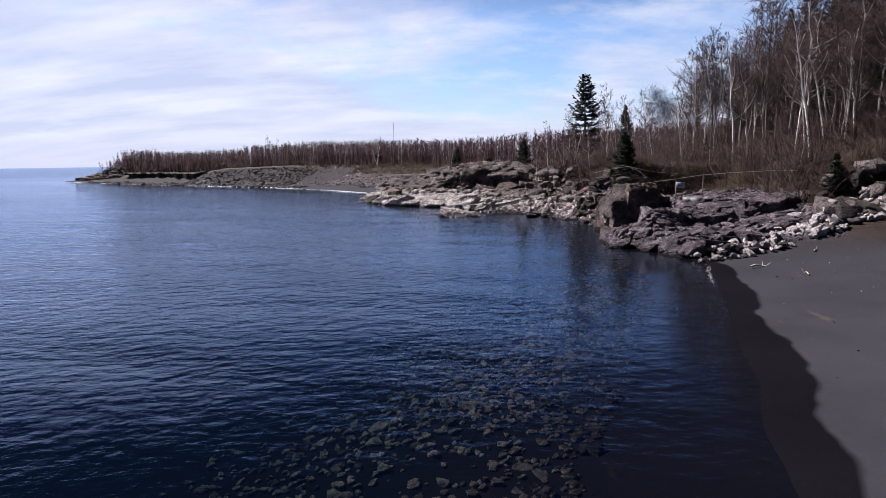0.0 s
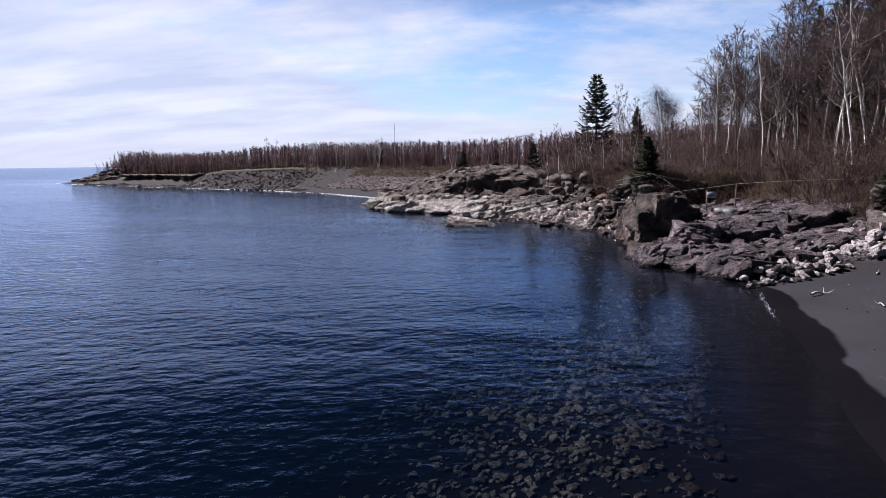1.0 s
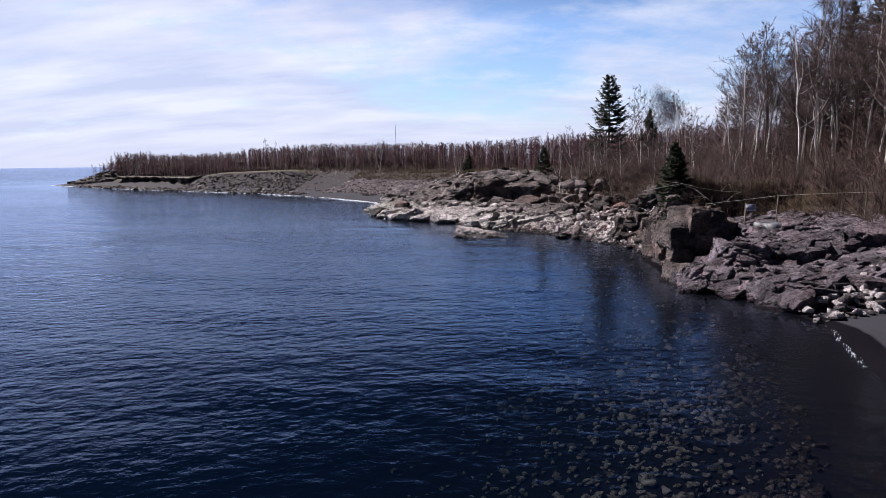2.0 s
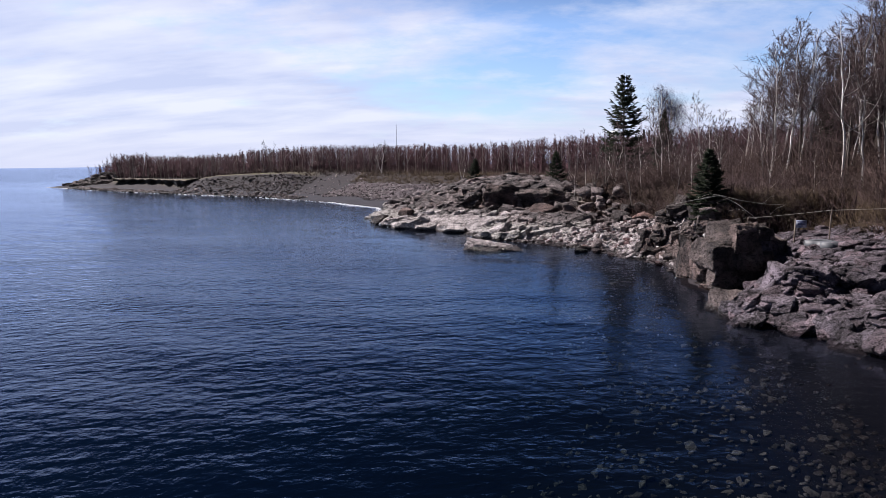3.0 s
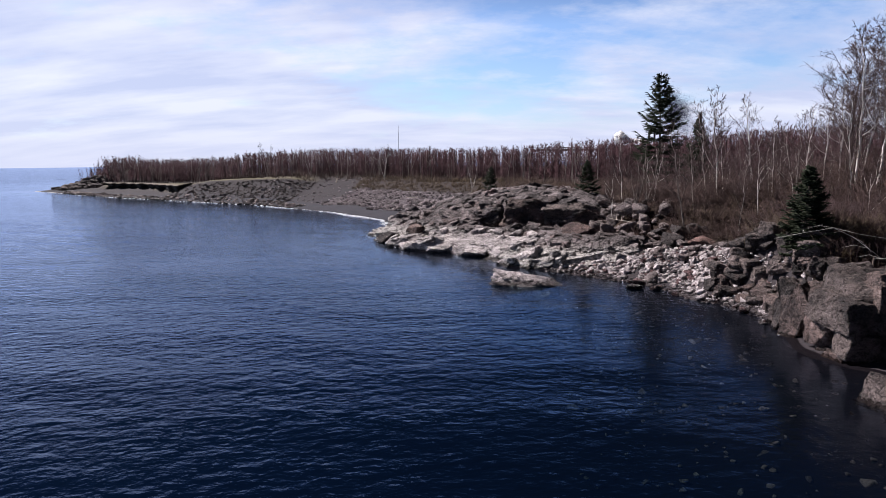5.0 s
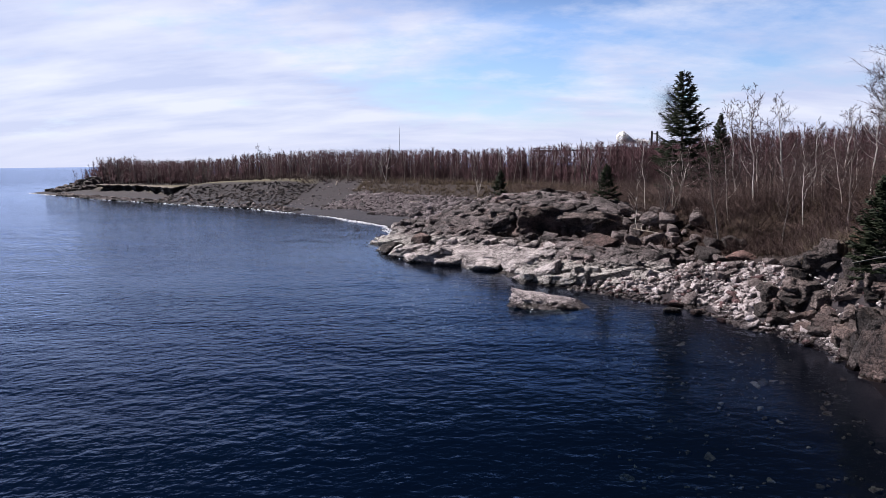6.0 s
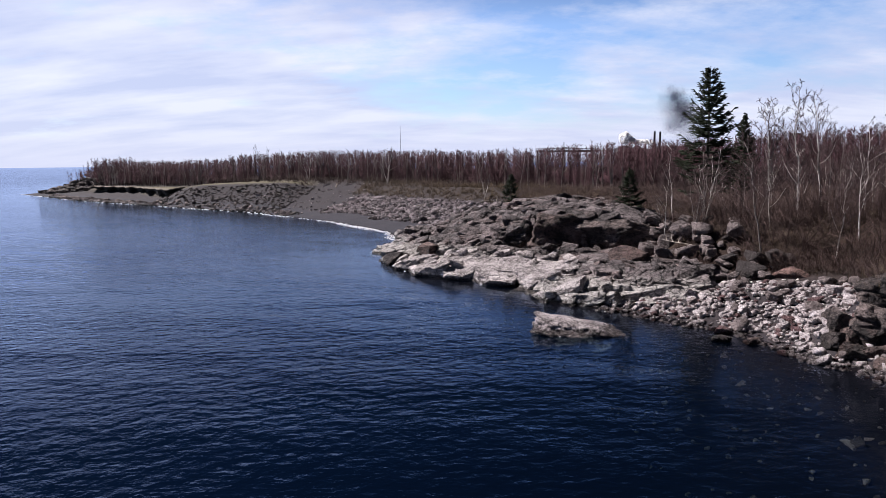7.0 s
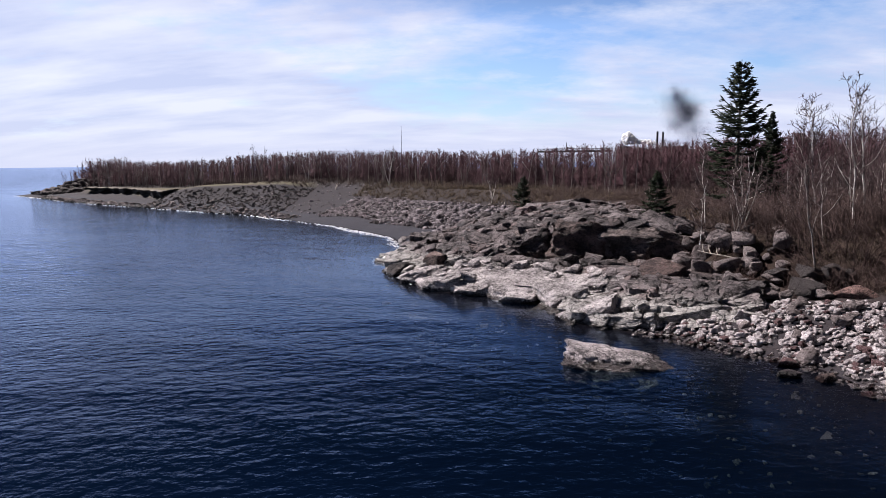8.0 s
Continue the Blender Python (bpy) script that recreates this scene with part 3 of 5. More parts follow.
def ledge_base(x, y):
    d = inland(x, y)
    low = -1.3 + 2.0 * smooth(d, -1.1, 0.6)
    tier = 0.75 * smooth(y - 0.18 * (x - 11), 32.2, 32.9) * smooth(d, 1.1, 1.7)
    top = 0.15 * np.maximum(d - 2.5, 0)
    cliff = smooth(y - 0.12 * (x - 10), 36.8, 37.4) * smooth(x + 0.5 * (y - 38), 15.6, 12.6) * (1 - smooth(y, 41.0, 43.4)) * smooth(d, 1.2, 2.2)
    low = low - 1.9 * smooth(y, 35.4, 36.2) * smooth(x, 12.4, 11.4)
    return np.maximum(low + tier + np.minimum(top, 0.9), -1.3 + cliff * 3.7)


def brow_line(x):
    return 69.0 - 0.33 * (x + 2)


def head_base(x, y):
    d = inland(x, y)
    slab = -1.2 + 1.45 * smooth(d, -1.4, 0.4) + 0.27 * np.clip(d, 0, 4.5) * (0.25 + 0.75 * smooth(x, -9.5, -3))
    s = y - brow_line(x)
    wide = 0.9 + 4.2 * smooth(x, -0.5, -6.0)
    rise = (0.7 + 1.3 * smooth(x, -6.5, 2.5)) * smooth(s, -0.5 * wide, wide) * smooth(x, 12.0, 8.0)
    return slab + rise + 0.08 * np.clip(s, 0, 8) * smooth(x, 9, 4)


def core(name, label, area, step, base, mat, cell, turn, lower, fade):
    """The solid mass of a bedrock outcrop, on which its jointed blocks sit."""
    t = thing(name, label, "rock")
    X, Y, H = fracture(*area, step, base, np.random.default_rng(7), cell, 0.14, 0.12, turn, 2.0, 0.10)
    D = inland(X, Y)
    G = ground_height(X, Y, D)
    H = H - lower
    edge = fade(X, Y)
    H = np.where(edge < 1, H * edge + (G - 0.5) * (1 - edge), H)
    keep = (H > -1.5) & (H > G - 0.35) & (D > -2.6)
    part("bedrock", rock_mesh("bedrock", X, Y, H, keep, mat), t)
    return t


def cut_solid(planes, target, worn, rough, layers, seed):
    """Corners and triangles of a box about two metres wide cut by planes (normal, distance): worn edges, then roughened."""
    bm = bmesh.new()
    bmesh.ops.create_cube(bm, size=2.6)
    for no, dist in planes:
        cut = bmesh.ops.bisect_plane(bm, geom=bm.verts[:] + bm.edges[:] + bm.faces[:], plane_co=Vector(no) * dist, plane_no=Vector(no), clear_outer=True)
        rim = [e for e in cut["geom_cut"] if isinstance(e, bmesh.types.BMEdge)]
        if len(rim) > 2:
            bmesh.ops.edgenet_fill(bm, edges=rim)
    bmesh.ops.remove_doubles(bm, verts=bm.verts[:], dist=0.02)
    if worn:
        bmesh.ops.bevel(bm, geom=bm.edges[:], offset=worn, segments=1, affect="EDGES", clamp_overlap=True)
    bmesh.ops.triangulate(bm, faces=bm.faces[:])
    if target:
        for _ in range(6):
            long_edges = [e for e in bm.edges if e.calc_length() > target]
            if not long_edges:
                break
            bmesh.ops.subdivide_edges(bm, edges=long_edges, cuts=1)
            bmesh.ops.triangulate(bm, faces=[f for f in bm.faces if len(f.verts) > 3])
    bmesh.ops.recalc_face_normals(bm, faces=bm.faces[:])
    bm.normal_update()
    shift = Vector((seed * 3.7, seed * 1.9, seed * 5.1))
    moves = []
    for v in bm.verts:
        n1 = noise.noise(v.co * 1.7 + shift) + 0.55 * noise.noise(v.co * 4.3 + shift) + 0.3 * noise.noise(v.co * 10.1 + shift)
        band = noise.noise(Vector((v.co.x * 0.5, v.co.y * 0.5, v.co.z * 5.5)) + shift)
        moves.append(v.co + v.normal * (rough * n1 - layers * max(0.0, band)))
    for v, co in zip(bm.verts, moves):
        v.co = co
    bm.verts.index_update()
    co = np.array([v.co[:] for v in bm.verts])
    tri = np.array([[v.index for v in f.verts] for f in bm.faces if len(f.verts) == 3])
    bm.free()
    return co, tri


FINE = {1: (0, 0.0), 2: (0, 0.07), 3: (0.7, 0.06), 4: (0.6, 0.045), 5: (0.15, 0.035), 6: (0.11, 0.03), 7: (0.42, 0.03)}


def stone(rng, size, level=3, cuts=9, rough=0.04, flat=False):
    """An angular stone of that size."""
    n = unit(rng.standard_normal((cuts + 3 if level > 1 else 5, 3)))
    planes = [(tuple(k), d) for k, d in zip(n, rng.uniform(0.62, 1.0, len(n)))]
    for k in range(3):
        for sign in (-1, 1):
            e = rng.normal(0, 0.2, 3)
            e[k] = sign
            planes.append((tuple(unit(e)), rng.uniform(0.78, 0.98)))
    if flat:
        planes.append(((0.08, 0.03, 0.99), 0.55))
    target, worn = FINE[level]
    co, tri = cut_solid(planes, target, worn, rough if level > 1 else 0.0, 0.0, rng.uniform(0, 50))
    return co * np.asarray(size) * 0.5, tri


def unit(v):
    return v / (np.linalg.norm(v, axis=-1, keepdims=True) + 1e-9)


def block(rng, level=4, chamfers=6, rough=0.05, skew=0.22, layers=0.06):
    """A jointed block about one metre each way: a skewed box with broken corners and bedding seams."""
    planes = []
    for k in range(3):
        for sign in (-1, 1):
            e = rng.normal(0, skew, 3)
            e[k] = sign
            planes.append((tuple(unit(e)), 1.0))
    planes += [(tuple(k), d) for k, d in zip(unit(rng.standard_normal((chamfers, 3))), rng.uniform(1.02, 1.3, chamfers))]
    target, worn = FINE[level]
    co, tri = cut_solid(planes, target, worn, rough, layers, rng.uniform(0, 50))
    return co * 0.5, tri


def block_set(seed, count, mat, level=4, **how):
    rng = np.random.default_rng(seed)
    out = []
    for _ in range(count):
        v, f = block(rng, level, **how)
        out.append(mesh_np("block", v, tris=f, mat=mat))
    return out


def block_cover(parent, seed, meshes, base, area, spacing, ok, length, thick, yaw, most, follow=0.7, lift=0.1, jitter=0.14):
    """Jointed blocks laid over a bedrock mass, following its slope."""
    rng = np.random.default_rng(seed)
    gx, gy = np.meshgrid(np.arange(area[0], area[1], spacing * 1.25), np.arange(area[2], area[3], spacing * 0.8))
    px, py = gx.ravel() + rng.uniform(-0.45, 0.45, gx.size) * spacing, gy.ravel() + rng.uniform(-0.4, 0.4, gx.size) * spacing
    d = inland(px, py)
    h = base(px, py)
    m = ok(px, py, d) & (h > -0.75)
    px, py, h = px[m], py[m], h[m]
    e = 0.6
    sx, sy = (base(px + e, py) - base(px - e, py)) / (2 * e), (base(px, py + e) - base(px, py - e)) / (2 * e)
    pick = rng.permutation(len(px))[:most]
    for i in pick:
        ln = rng.uniform(*length)
        th = rng.uniform(*thick)
        up = Vector((-np.clip(sx[i], -0.55, 0.55) * follow + rng.normal(0, jitter), -np.clip(sy[i], -0.55, 0.55) * follow + rng.normal(0, jitter), 1)).normalized()
        tilt = Vector((0, 0, 1)).rotation_difference(up).to_matrix().to_4x4()
        ob = new("block", meshes[rng.integers(len(meshes))])
        ob.parent = parent
        ob.matrix_basis = Matrix.Translation((px[i], py[i], h[i] - th * 0.40 + rng.normal(0, lift))) @ tilt @ pose(0, 0, 0, 0, 0, yaw + rng.normal(0, 16)) @ Matrix.Diagonal((ln, ln * rng.uniform(0.45, 0.8), th, 1))


def block_mass(parent, name, seed, base, area, count, ok, length, thick, yaw, mat, lift):
    """The smaller broken blocks of a bedrock mass, joined."""
    rng = np.random.default_rng(seed)
    kinds = [block(rng, 2, 5, 0.05, 0.26, 0.0) for _ in range(18)]
    px, py = rng.uniform(area[0], area[1], count), rng.uniform(area[2], area[3], count)
    h = base(px, py)
    m = ok(px, py, inland(px, py)) & (h > -0.5)
    px, py, h = px[m], py[m], h[m]
    e = 0.5
    sx, sy = (base(px + e, py) - base(px - e, py)) / (2 * e), (base(px, py + e) - base(px, py - e)) / (2 * e)
    vs, fs, off = [], [], 0
    for i in range(len(px)):
        v, f = kinds[rng.integers(18)]
        ln, th = rng.uniform(*length), rng.uniform(*thick)
        up = Vector((-np.clip(sx[i], -0.6, 0.6) + rng.normal(0, 0.2), -np.clip(sy[i], -0.6, 0.6) + rng.normal(0, 0.2), 1)).normalized()
        rot = np.array((Vector((0, 0, 1)).rotation_difference(up).to_matrix() @ Euler((0, 0, radians(yaw + rng.normal(0, 22)))).to_matrix()))
        vs.append((v * (ln, ln * rng.uniform(0.4, 0.8), th)) @ rot.T + (px[i], py[i], h[i] - th * 0.15 + rng.normal(0, lift)))
        fs.append(f + off)
        off += len(v)
    ob = part(name, mesh_np(name, np.concatenate(vs), tris=np.concatenate(fs), mat=mat), parent)
    tagged(ob, kind="stuff")


def set_block(parent, meshes, k, place, size, turn):
    ob = new("block", meshes[k % len(meshes)])
    ob.parent = parent
    ob.matrix_basis = pose(*place, *turn) @ Matrix.Diagonal((*size, 1))
    return ob


ledge = core("rock_ledge", "purple-grey layered bedrock ledge with a dark cliff block", (7.2, 20.5, 27.4, 43.6), 0.14, ledge_base, MAT["ledge"], 1.15, 0.15, 0.16,
             lambda X, Y: smooth(X, 20.3, 17.5) * smooth(Y, 27.5, 29.0) * smooth(Y, 43.5, 42.0))
ledge_blocks = block_set(41, 18, MAT["ledge"], 7, rough=0.12, layers=0.16)
block_cover(ledge, 42, ledge_blocks, ledge_base, (8.0, 19.5, 28.0, 43.0), 0.82, lambda x, y, d: (d > -0.5) & (y - 0.36 * (x - 11) > 28.0) & (d < 9.5) & ~((y > 36.2) & (x < 13.5)), (0.6, 1.7), (0.35, 0.85), 8, 250, lift=0.10, jitter=0.07)
block_mass(ledge, "broken_rock", 44, ledge_base, (8.2, 19.5, 28.0, 42.0), 1500, lambda x, y, d: (d > -0.2) & (y - 0.36 * (x - 11) > 28.2) & (d < 9.5) & ~((y > 36.2) & (x < 13.5)), (0.3, 0.95), (0.16, 0.42), 8, MAT["ledge"], 0.08)
cliff_blocks = block_set(43, 8, MAT["cliff"], 7, chamfers=6, rough=0.13, skew=0.16, layers=0.12)
for k, (place, size, turn) in enumerate((((10.95, 38.6, 0.35), (2.5, 2.1, 4.5), (2, -2, 3)), ((12.3, 39.5, 0.3), (2.0, 2.4, 3.9), (-3, 3, 4)), ((10.8, 40.7, 0.1), (1.9, 2.2, 3.8), (3, 4, 12)),
                                         ((13.4, 39.6, 0.0), (1.7, 1.8, 2.9), (3, 6, -8)), ((12.3, 36.4, -0.45), (1.5, 1.1, 1.6), (6, -4, 14)), ((9.3, 33.6, -0.2), (1.7, 1.6, 1.7), (2, 4, 12)),
                                         ((11.7, 44.2, 0.6), (1.3, 1.0, 1.8), (4, 12, -10)))):
    set_block(ledge, cliff_blocks, k, place, size, turn)
# the cliff's own joints: courses of broken blocks round its corner, stepping down to the right
g = np.random.default_rng(46)
for u in range(3):
    for v in range(3):
        for w in range(4):
            if u == 1 and v == 1 or (u == 0 and v == 2):
                continue
            cu, cv = -1.0 + u * 1.05 + g.normal(0, 0.09), -0.75 + v * 1.05 + g.normal(0, 0.09)
            z = -0.35 + w * 0.97 + g.normal(0, 0.08) - 0.22 * u
            if w == 3 and g.uniform() < 0.15:
                continue
            a = radians(3)
            place = (10.95 + cu * math.cos(a) - cv * math.sin(a), 38.6 + cu * math.sin(a) + cv * math.cos(a), z)
            set_block(ledge, cliff_blocks, int(g.integers(8)), place, tuple(g.uniform((0.95, 0.95, 0.85), (1.4, 1.3, 1.35))), (*g.normal(0, 4, 2), 3 + g.normal(0, 6)))
# broken rock on the bank between the cliff and the cobbles
spots = [(x, y) for x, y in zip(g.uniform(9.4, 13.2, 260), g.uniform(42.6, 48.6, 260)) if 0.7 < float(inland(np.array([x]), np.array([y]))[0]) < 2.9][:64]
for x, y in spots:
    z = float(ground_height(np.array([x]), np.array([y]))[0])
    set_block(ledge, cliff_blocks, int(g.integers(8)), (x, y, z + 0.02), tuple(g.uniform((0.45, 0.4, 0.4), (1.15, 0.9, 1.0))), (*g.normal(0, 12, 2), g.uniform(-30, 50)))
# upright splinters behind the cliff, down to the cobbles
for _ in range(16):
    y = g.uniform(40.6, 44.0)
    x = 10.0 + 0.25 * (y - 41) + g.normal(0.2, 0.45)
    set_block(ledge, cliff_blocks, int(g.integers(8)), (x, y, g.uniform(0.2, 1.1) - 0.25 * (y - 41)), (g.uniform(0.5, 1.0), g.uniform(0.4, 0.8), g.uniform(1.2, 2.6)), (*g.normal(0, 9, 2), g.uniform(0, 50)))

for k, (place, size, turn) in enumerate((((11.4, 33.7, 0.72), (2.4, 1.7, 1.7), (4, 3, 6)), ((13.5, 34.2, 0.80), (2.5, 1.8, 1.6), (5, -2, 10)), ((15.4, 34.9, 0.95), (2.2, 1.7, 1.5), (4, 4, 14)), ((10.1, 32.6, 0.15), (2.0, 1.6, 1.2), (3, -3, 4)), ((17.0, 35.8, 1.1), (2.0, 1.6, 1.4), (2, 2, 12)))):
    set_block(ledge, ledge_blocks, k, place, size, turn)

headland = core("rock_headland", "grey-brown jointed headland with pale wave-washed slabs", (-13.5, 10.5, 55.0, 84.0), 0.19, head_base, MAT["headland"], 1.7, -0.32, 0.20,
                lambda X, Y: smooth(X, 10.3, 7.0) * smooth(Y, 83.5, 77))
head_blocks = block_set(51, 20, MAT["headland"], 7, chamfers=8, rough=0.13, layers=0.14)
block_cover(headland, 52, head_blocks, head_base, (-11, 8.5, 56.5, 80), 1.0, lambda x, y, d: (d > -0.6) & (y < 79) & ~((d < 3.4) & (x > -8) & (x < 3) & (y > 60)) & ~((np.abs(y - brow_line(x) + 1.2) < 1.3) & (x > -2) & (x < 7)), (0.8, 2.3), (0.4, 0.95), -22, 290, 0.85, lift=0.12)
block_mass(headland, "broken_rock", 54, head_base, (-11, 8.5, 56.5, 79), 1500, lambda x, y, d: (d > 0.6) & ~((d < 3.2) & (x > -8) & (x < 3) & (y > 60)) & ~((np.abs(y - brow_line(x) + 0.9) < 1.0) & (x > -2) & (x < 7)), (0.35, 1.3), (0.2, 0.65), -22, MAT["headland"], 0.12)
slab_blocks = block_set(55, 7, MAT["washed"], 5, chamfers=6, rough=0.12, skew=0.16, layers=0.03)
for k, (place, size, turn) in enumerate((((-6.7, 65.6, 0.10), (3.2, 2.2, 1.2), (12, -6, -28)), ((-4.9, 64.9, 0.20), (2.6, 2.9, 1.3), (14, -3, -20)), ((-2.9, 64.5, 0.25), (3.0, 3.0, 1.4), (13, 2, -14)),
                                         ((-0.6, 63.8, 0.35), (3.4, 3.0, 1.5), (12, 3, -18)), ((1.6, 62.9, 0.45), (3.2, 2.6, 1.5), (10, 5, -22)), ((-7.9, 67.8, 0.2), (2.2, 2.6, 1.2), (6, -8, -40)), ((2.4, 60.4, 0.3), (2.6, 2.4, 1.4), (8, -4, -10)), ((0.5, 61.3, 0.30), (3.8, 3.2, 1.5), (12, 2, -16)), ((-2.2, 63.0, 0.15), (3.4, 2.8, 1.3), (13, -2, -20)))):
    set_block(headland, slab_blocks, k, place, size, turn)
for k, (place, size, turn) in enumerate((((-4.6, 62.4, -0.86), (3.6, 2.8, 1.0), (4, 2, -10)), ((-1.8, 60.8, -0.84), (3.6, 3.0, 1.0), (3, -2, -20)), ((-7.6, 63.9, -0.92), (2.8, 2.4, 1.0), (3, 3, -30)), ((-2.6, 58.9, -1.12), (3.0, 2.4, 1.0), (3, 3, 10)))):
    set_block(headland, slab_blocks, k + 2, place, size, turn)
block_mass(headland, "washed_rock", 56, head_base, (-8.5, 3.5, 59.5, 67.5), 340, lambda x, y, d: (d > 0.2) & (d < 3.6), (0.5, 1.5), (0.25, 0.6), -22, MAT["washed"], 0.22)
brow_blocks = block_set(53, 5, MAT["cliff"], 5, chamfers=7, rough=0.15, skew=0.18, layers=0.12)
for k, (place, size, turn) in enumerate((((2.0, 68.6, 2.35), (3.6, 3.2, 2.5), (-6, 4, -16)), ((4.8, 67.7, 2.25), (3.4, 3.0, 2.2), (-5, -3, -20)), ((7.3, 66.9, 2.1), (2.9, 2.7, 1.9), (-4, 5, -10)), ((9.2, 66.2, 2.0), (2.4, 2.2, 1.6), (4, 6, -24)), ((-1.0, 69.9, 2.0), (2.6, 2.2, 2.0), (0, -8, -20)))):
    set_block(headland, brow_blocks, k, place, size, turn)


# ---- loose rock ----
def boulder(name, place, size, mat, label, turn=(0, 0, 0), level=4, seed=0, group="", flat=False, cuts=10, rough=0.04):
    v, f = stone(np.random.default_rng(seed), size, level, cuts, rough, flat)
    ob = new(name, mesh_np(name, v, tris=f, mat=mat))
    ob.matrix_basis = pose(*place, *turn)
    return tagged(ob, label, "rock", group)


v, f = block(np.random.default_rng(78), 6, 14, 0.16, 0.3, 0.05)
islet = new("islet_rock", mesh_np("islet_rock", v, tris=f, mat=MAT["islet"]))
islet.matrix_basis = pose(0.35, 51.45, -0.10, 6, 8, -8) @ Matrix.Diagonal((3.4, 2.1, 1.15, 1))
tagged(islet, "low pale rock islet with a dark wet foot in the water", "rock")


def scatter(rng, count, x, y, ok):
    """Random places in a patch where ok(x, y, inland) holds, with the ground's height."""
    px, py = rng.uniform(*x, count), rng.uniform(*y, count)
    d = inland(px, py)
    m = ok(px, py, d)
    px, py, d = px[m], py[m], d[m]
    return px, py, ground_height(px, py, d)


def loose_stones(name, label, category, mat, rng, places, sizes, group, level=2, kinds=12, sink=0.2):
    """Single stones that share a few meshes."""
    data = []
    for k in range(kinds):
        v, f = stone(rng, (1.25, 0.95, 0.72), level, 9, 0.03)
        data.append(mesh_np(name, v, tris=f, mat=mat))
    for (x, y, z), s in zip(places, sizes):
        ob = new(name, data[rng.integers(kinds)])
        ob.matrix_basis = pose(x, y, z + s * (0.36 - sink), *rng.uniform(-25, 25, 2), rng.uniform(0, 360)) @ Matrix.Diagonal((*(s * rng.uniform(0.8, 1.2, 3)), 1))
        tagged(ob, label, category, group)


def stone_field(name, label, mat, rng, places, sizes, level=1, cuts=9, kind="stuff", category="stones", sink=0.15):
    vs, fs, off = [], [], 0
    base = [stone(rng, (1.25, 1.0, 0.72), level, cuts, 0.05) for _ in range(12)]
    for (x, y, z), s in zip(places, sizes):
        v, f = base[rng.integers(12)]
        a = rng.uniform(0, 6.28)
        t = rng.uniform(-0.4, 0.4)
        rot = np.array(Euler((t, t * 0.7, a)).to_matrix())
        vs.append((v * s * rng.uniform(0.75, 1.25, 3)) @ rot.T + (x, y, z + s * (0.3 - sink)))
        fs.append(f + off)
        off += len(v)
    ob = new(name, mesh_np(name, np.concatenate(vs), tris=np.concatenate(fs), mat=mat))
    return tagged(ob, label, category, kind=kind)


# ---- trees ----
def birch_meshes(rng, height, branches=24, subs=6, twigs=5, wander=0.35, start=0.3, spread=0.42, thick=0.075, trunk_mat="bark", stems=1):
    """Trunk with limbs, and crown of bare twigs."""
    wood, limbs, fine0, fine1, tw0, tw1 = [], [], [], [], [], []
    for s in range(stems):
        n = 12
        f = np.linspace(0, 1, n)
        lean = rng.uniform(-0.1, 0.1, 2) + (0 if stems == 1 else 0.28) * np.array([math.cos(s * 2.4), math.sin(s * 2.4)])
        path = np.zeros((n, 3))
        path[:, 2] = f * height * (1 if s == 0 else rng.uniform(0.7, 0.95))
        path[:, :2] = np.cumsum(rng.normal(0, wander * height / 60, (n, 2)), axis=0) * f[:, None] ** 0.7 + lean * height * (f[:, None] ** 1.3) * 0.7
        path[0, :2] = rng.uniform(-0.1, 0.1, 2) if stems > 1 else 0
        rad = thick * height / 9 * (1 - 0.88 * f) / (1 if stems == 1 else 1.4)
        rad[0] *= 1.25
        path[0, 2] = -0.5
        wood.append(chain(path, rad, 6))
        for b in range(branches // stems):
            bf = start + (0.97 - start) * (b + rng.uniform(0, 1)) / (branches // stems)
            at = np.array([np.interp(bf, f, path[:, k]) for k in range(3)])
            az, el = rng.uniform(0, 2 * np.pi), radians(rng.uniform(18, 62))
            length = (spread * height * (1.02 - bf) ** 0.75 + 0.25) * rng.uniform(0.55, 1.1)
            dr = np.array([math.cos(az) * math.cos(el), math.sin(az) * math.cos(el), math.sin(el)])
            pts = [at]
            for k in range(4):
                dr = unit(dr + rng.normal(0, 0.16, 3) + np.array([0, 0, 0.10]))
                pts.append(pts[-1] + dr * length / 4)
            pts = np.array(pts)
            r0 = max(0.011, thick * height / 9 * (1 - 0.88 * bf) * 0.36)
            (wood if b % 3 == 0 else limbs).append(chain(pts, np.linspace(r0, 0.008, 5), 4))
            for k in range(subs):
                q = rng.uniform(0.25, 1.0) * 4
                p = pts[int(min(q, 3.99))] * (1 - q % 1) + pts[min(int(q) + 1, 4)] * (q % 1)
                sd = unit(dr * 0.7 + rng.normal(0, 0.6, 3) + np.array([0, 0, 0.25]))
                sl = length * rng.uniform(0.18, 0.42)
                e = p + sd * sl
                fine0.append(p), fine1.append(e)
                for _ in range(twigs):
                    g = p + (e - p) * rng.uniform(0.15, 1.0)
                    td = unit(sd + rng.normal(0, 0.55, 3))
                    tw0.append(g), tw1.append(g + td * sl * rng.uniform(0.35, 0.9))
    v, q = joined(wood)
    trunk = mesh_np("trunk", v, q, mat=MAT[trunk_mat], smooth=True)
    return trunk, with_spikes("crown", joined(limbs + [tubes(fine0, fine1, 0.011, 0.006, 3)]), spikes(np.array(tw0), np.array(tw1), 0.0085), MAT["twig"])


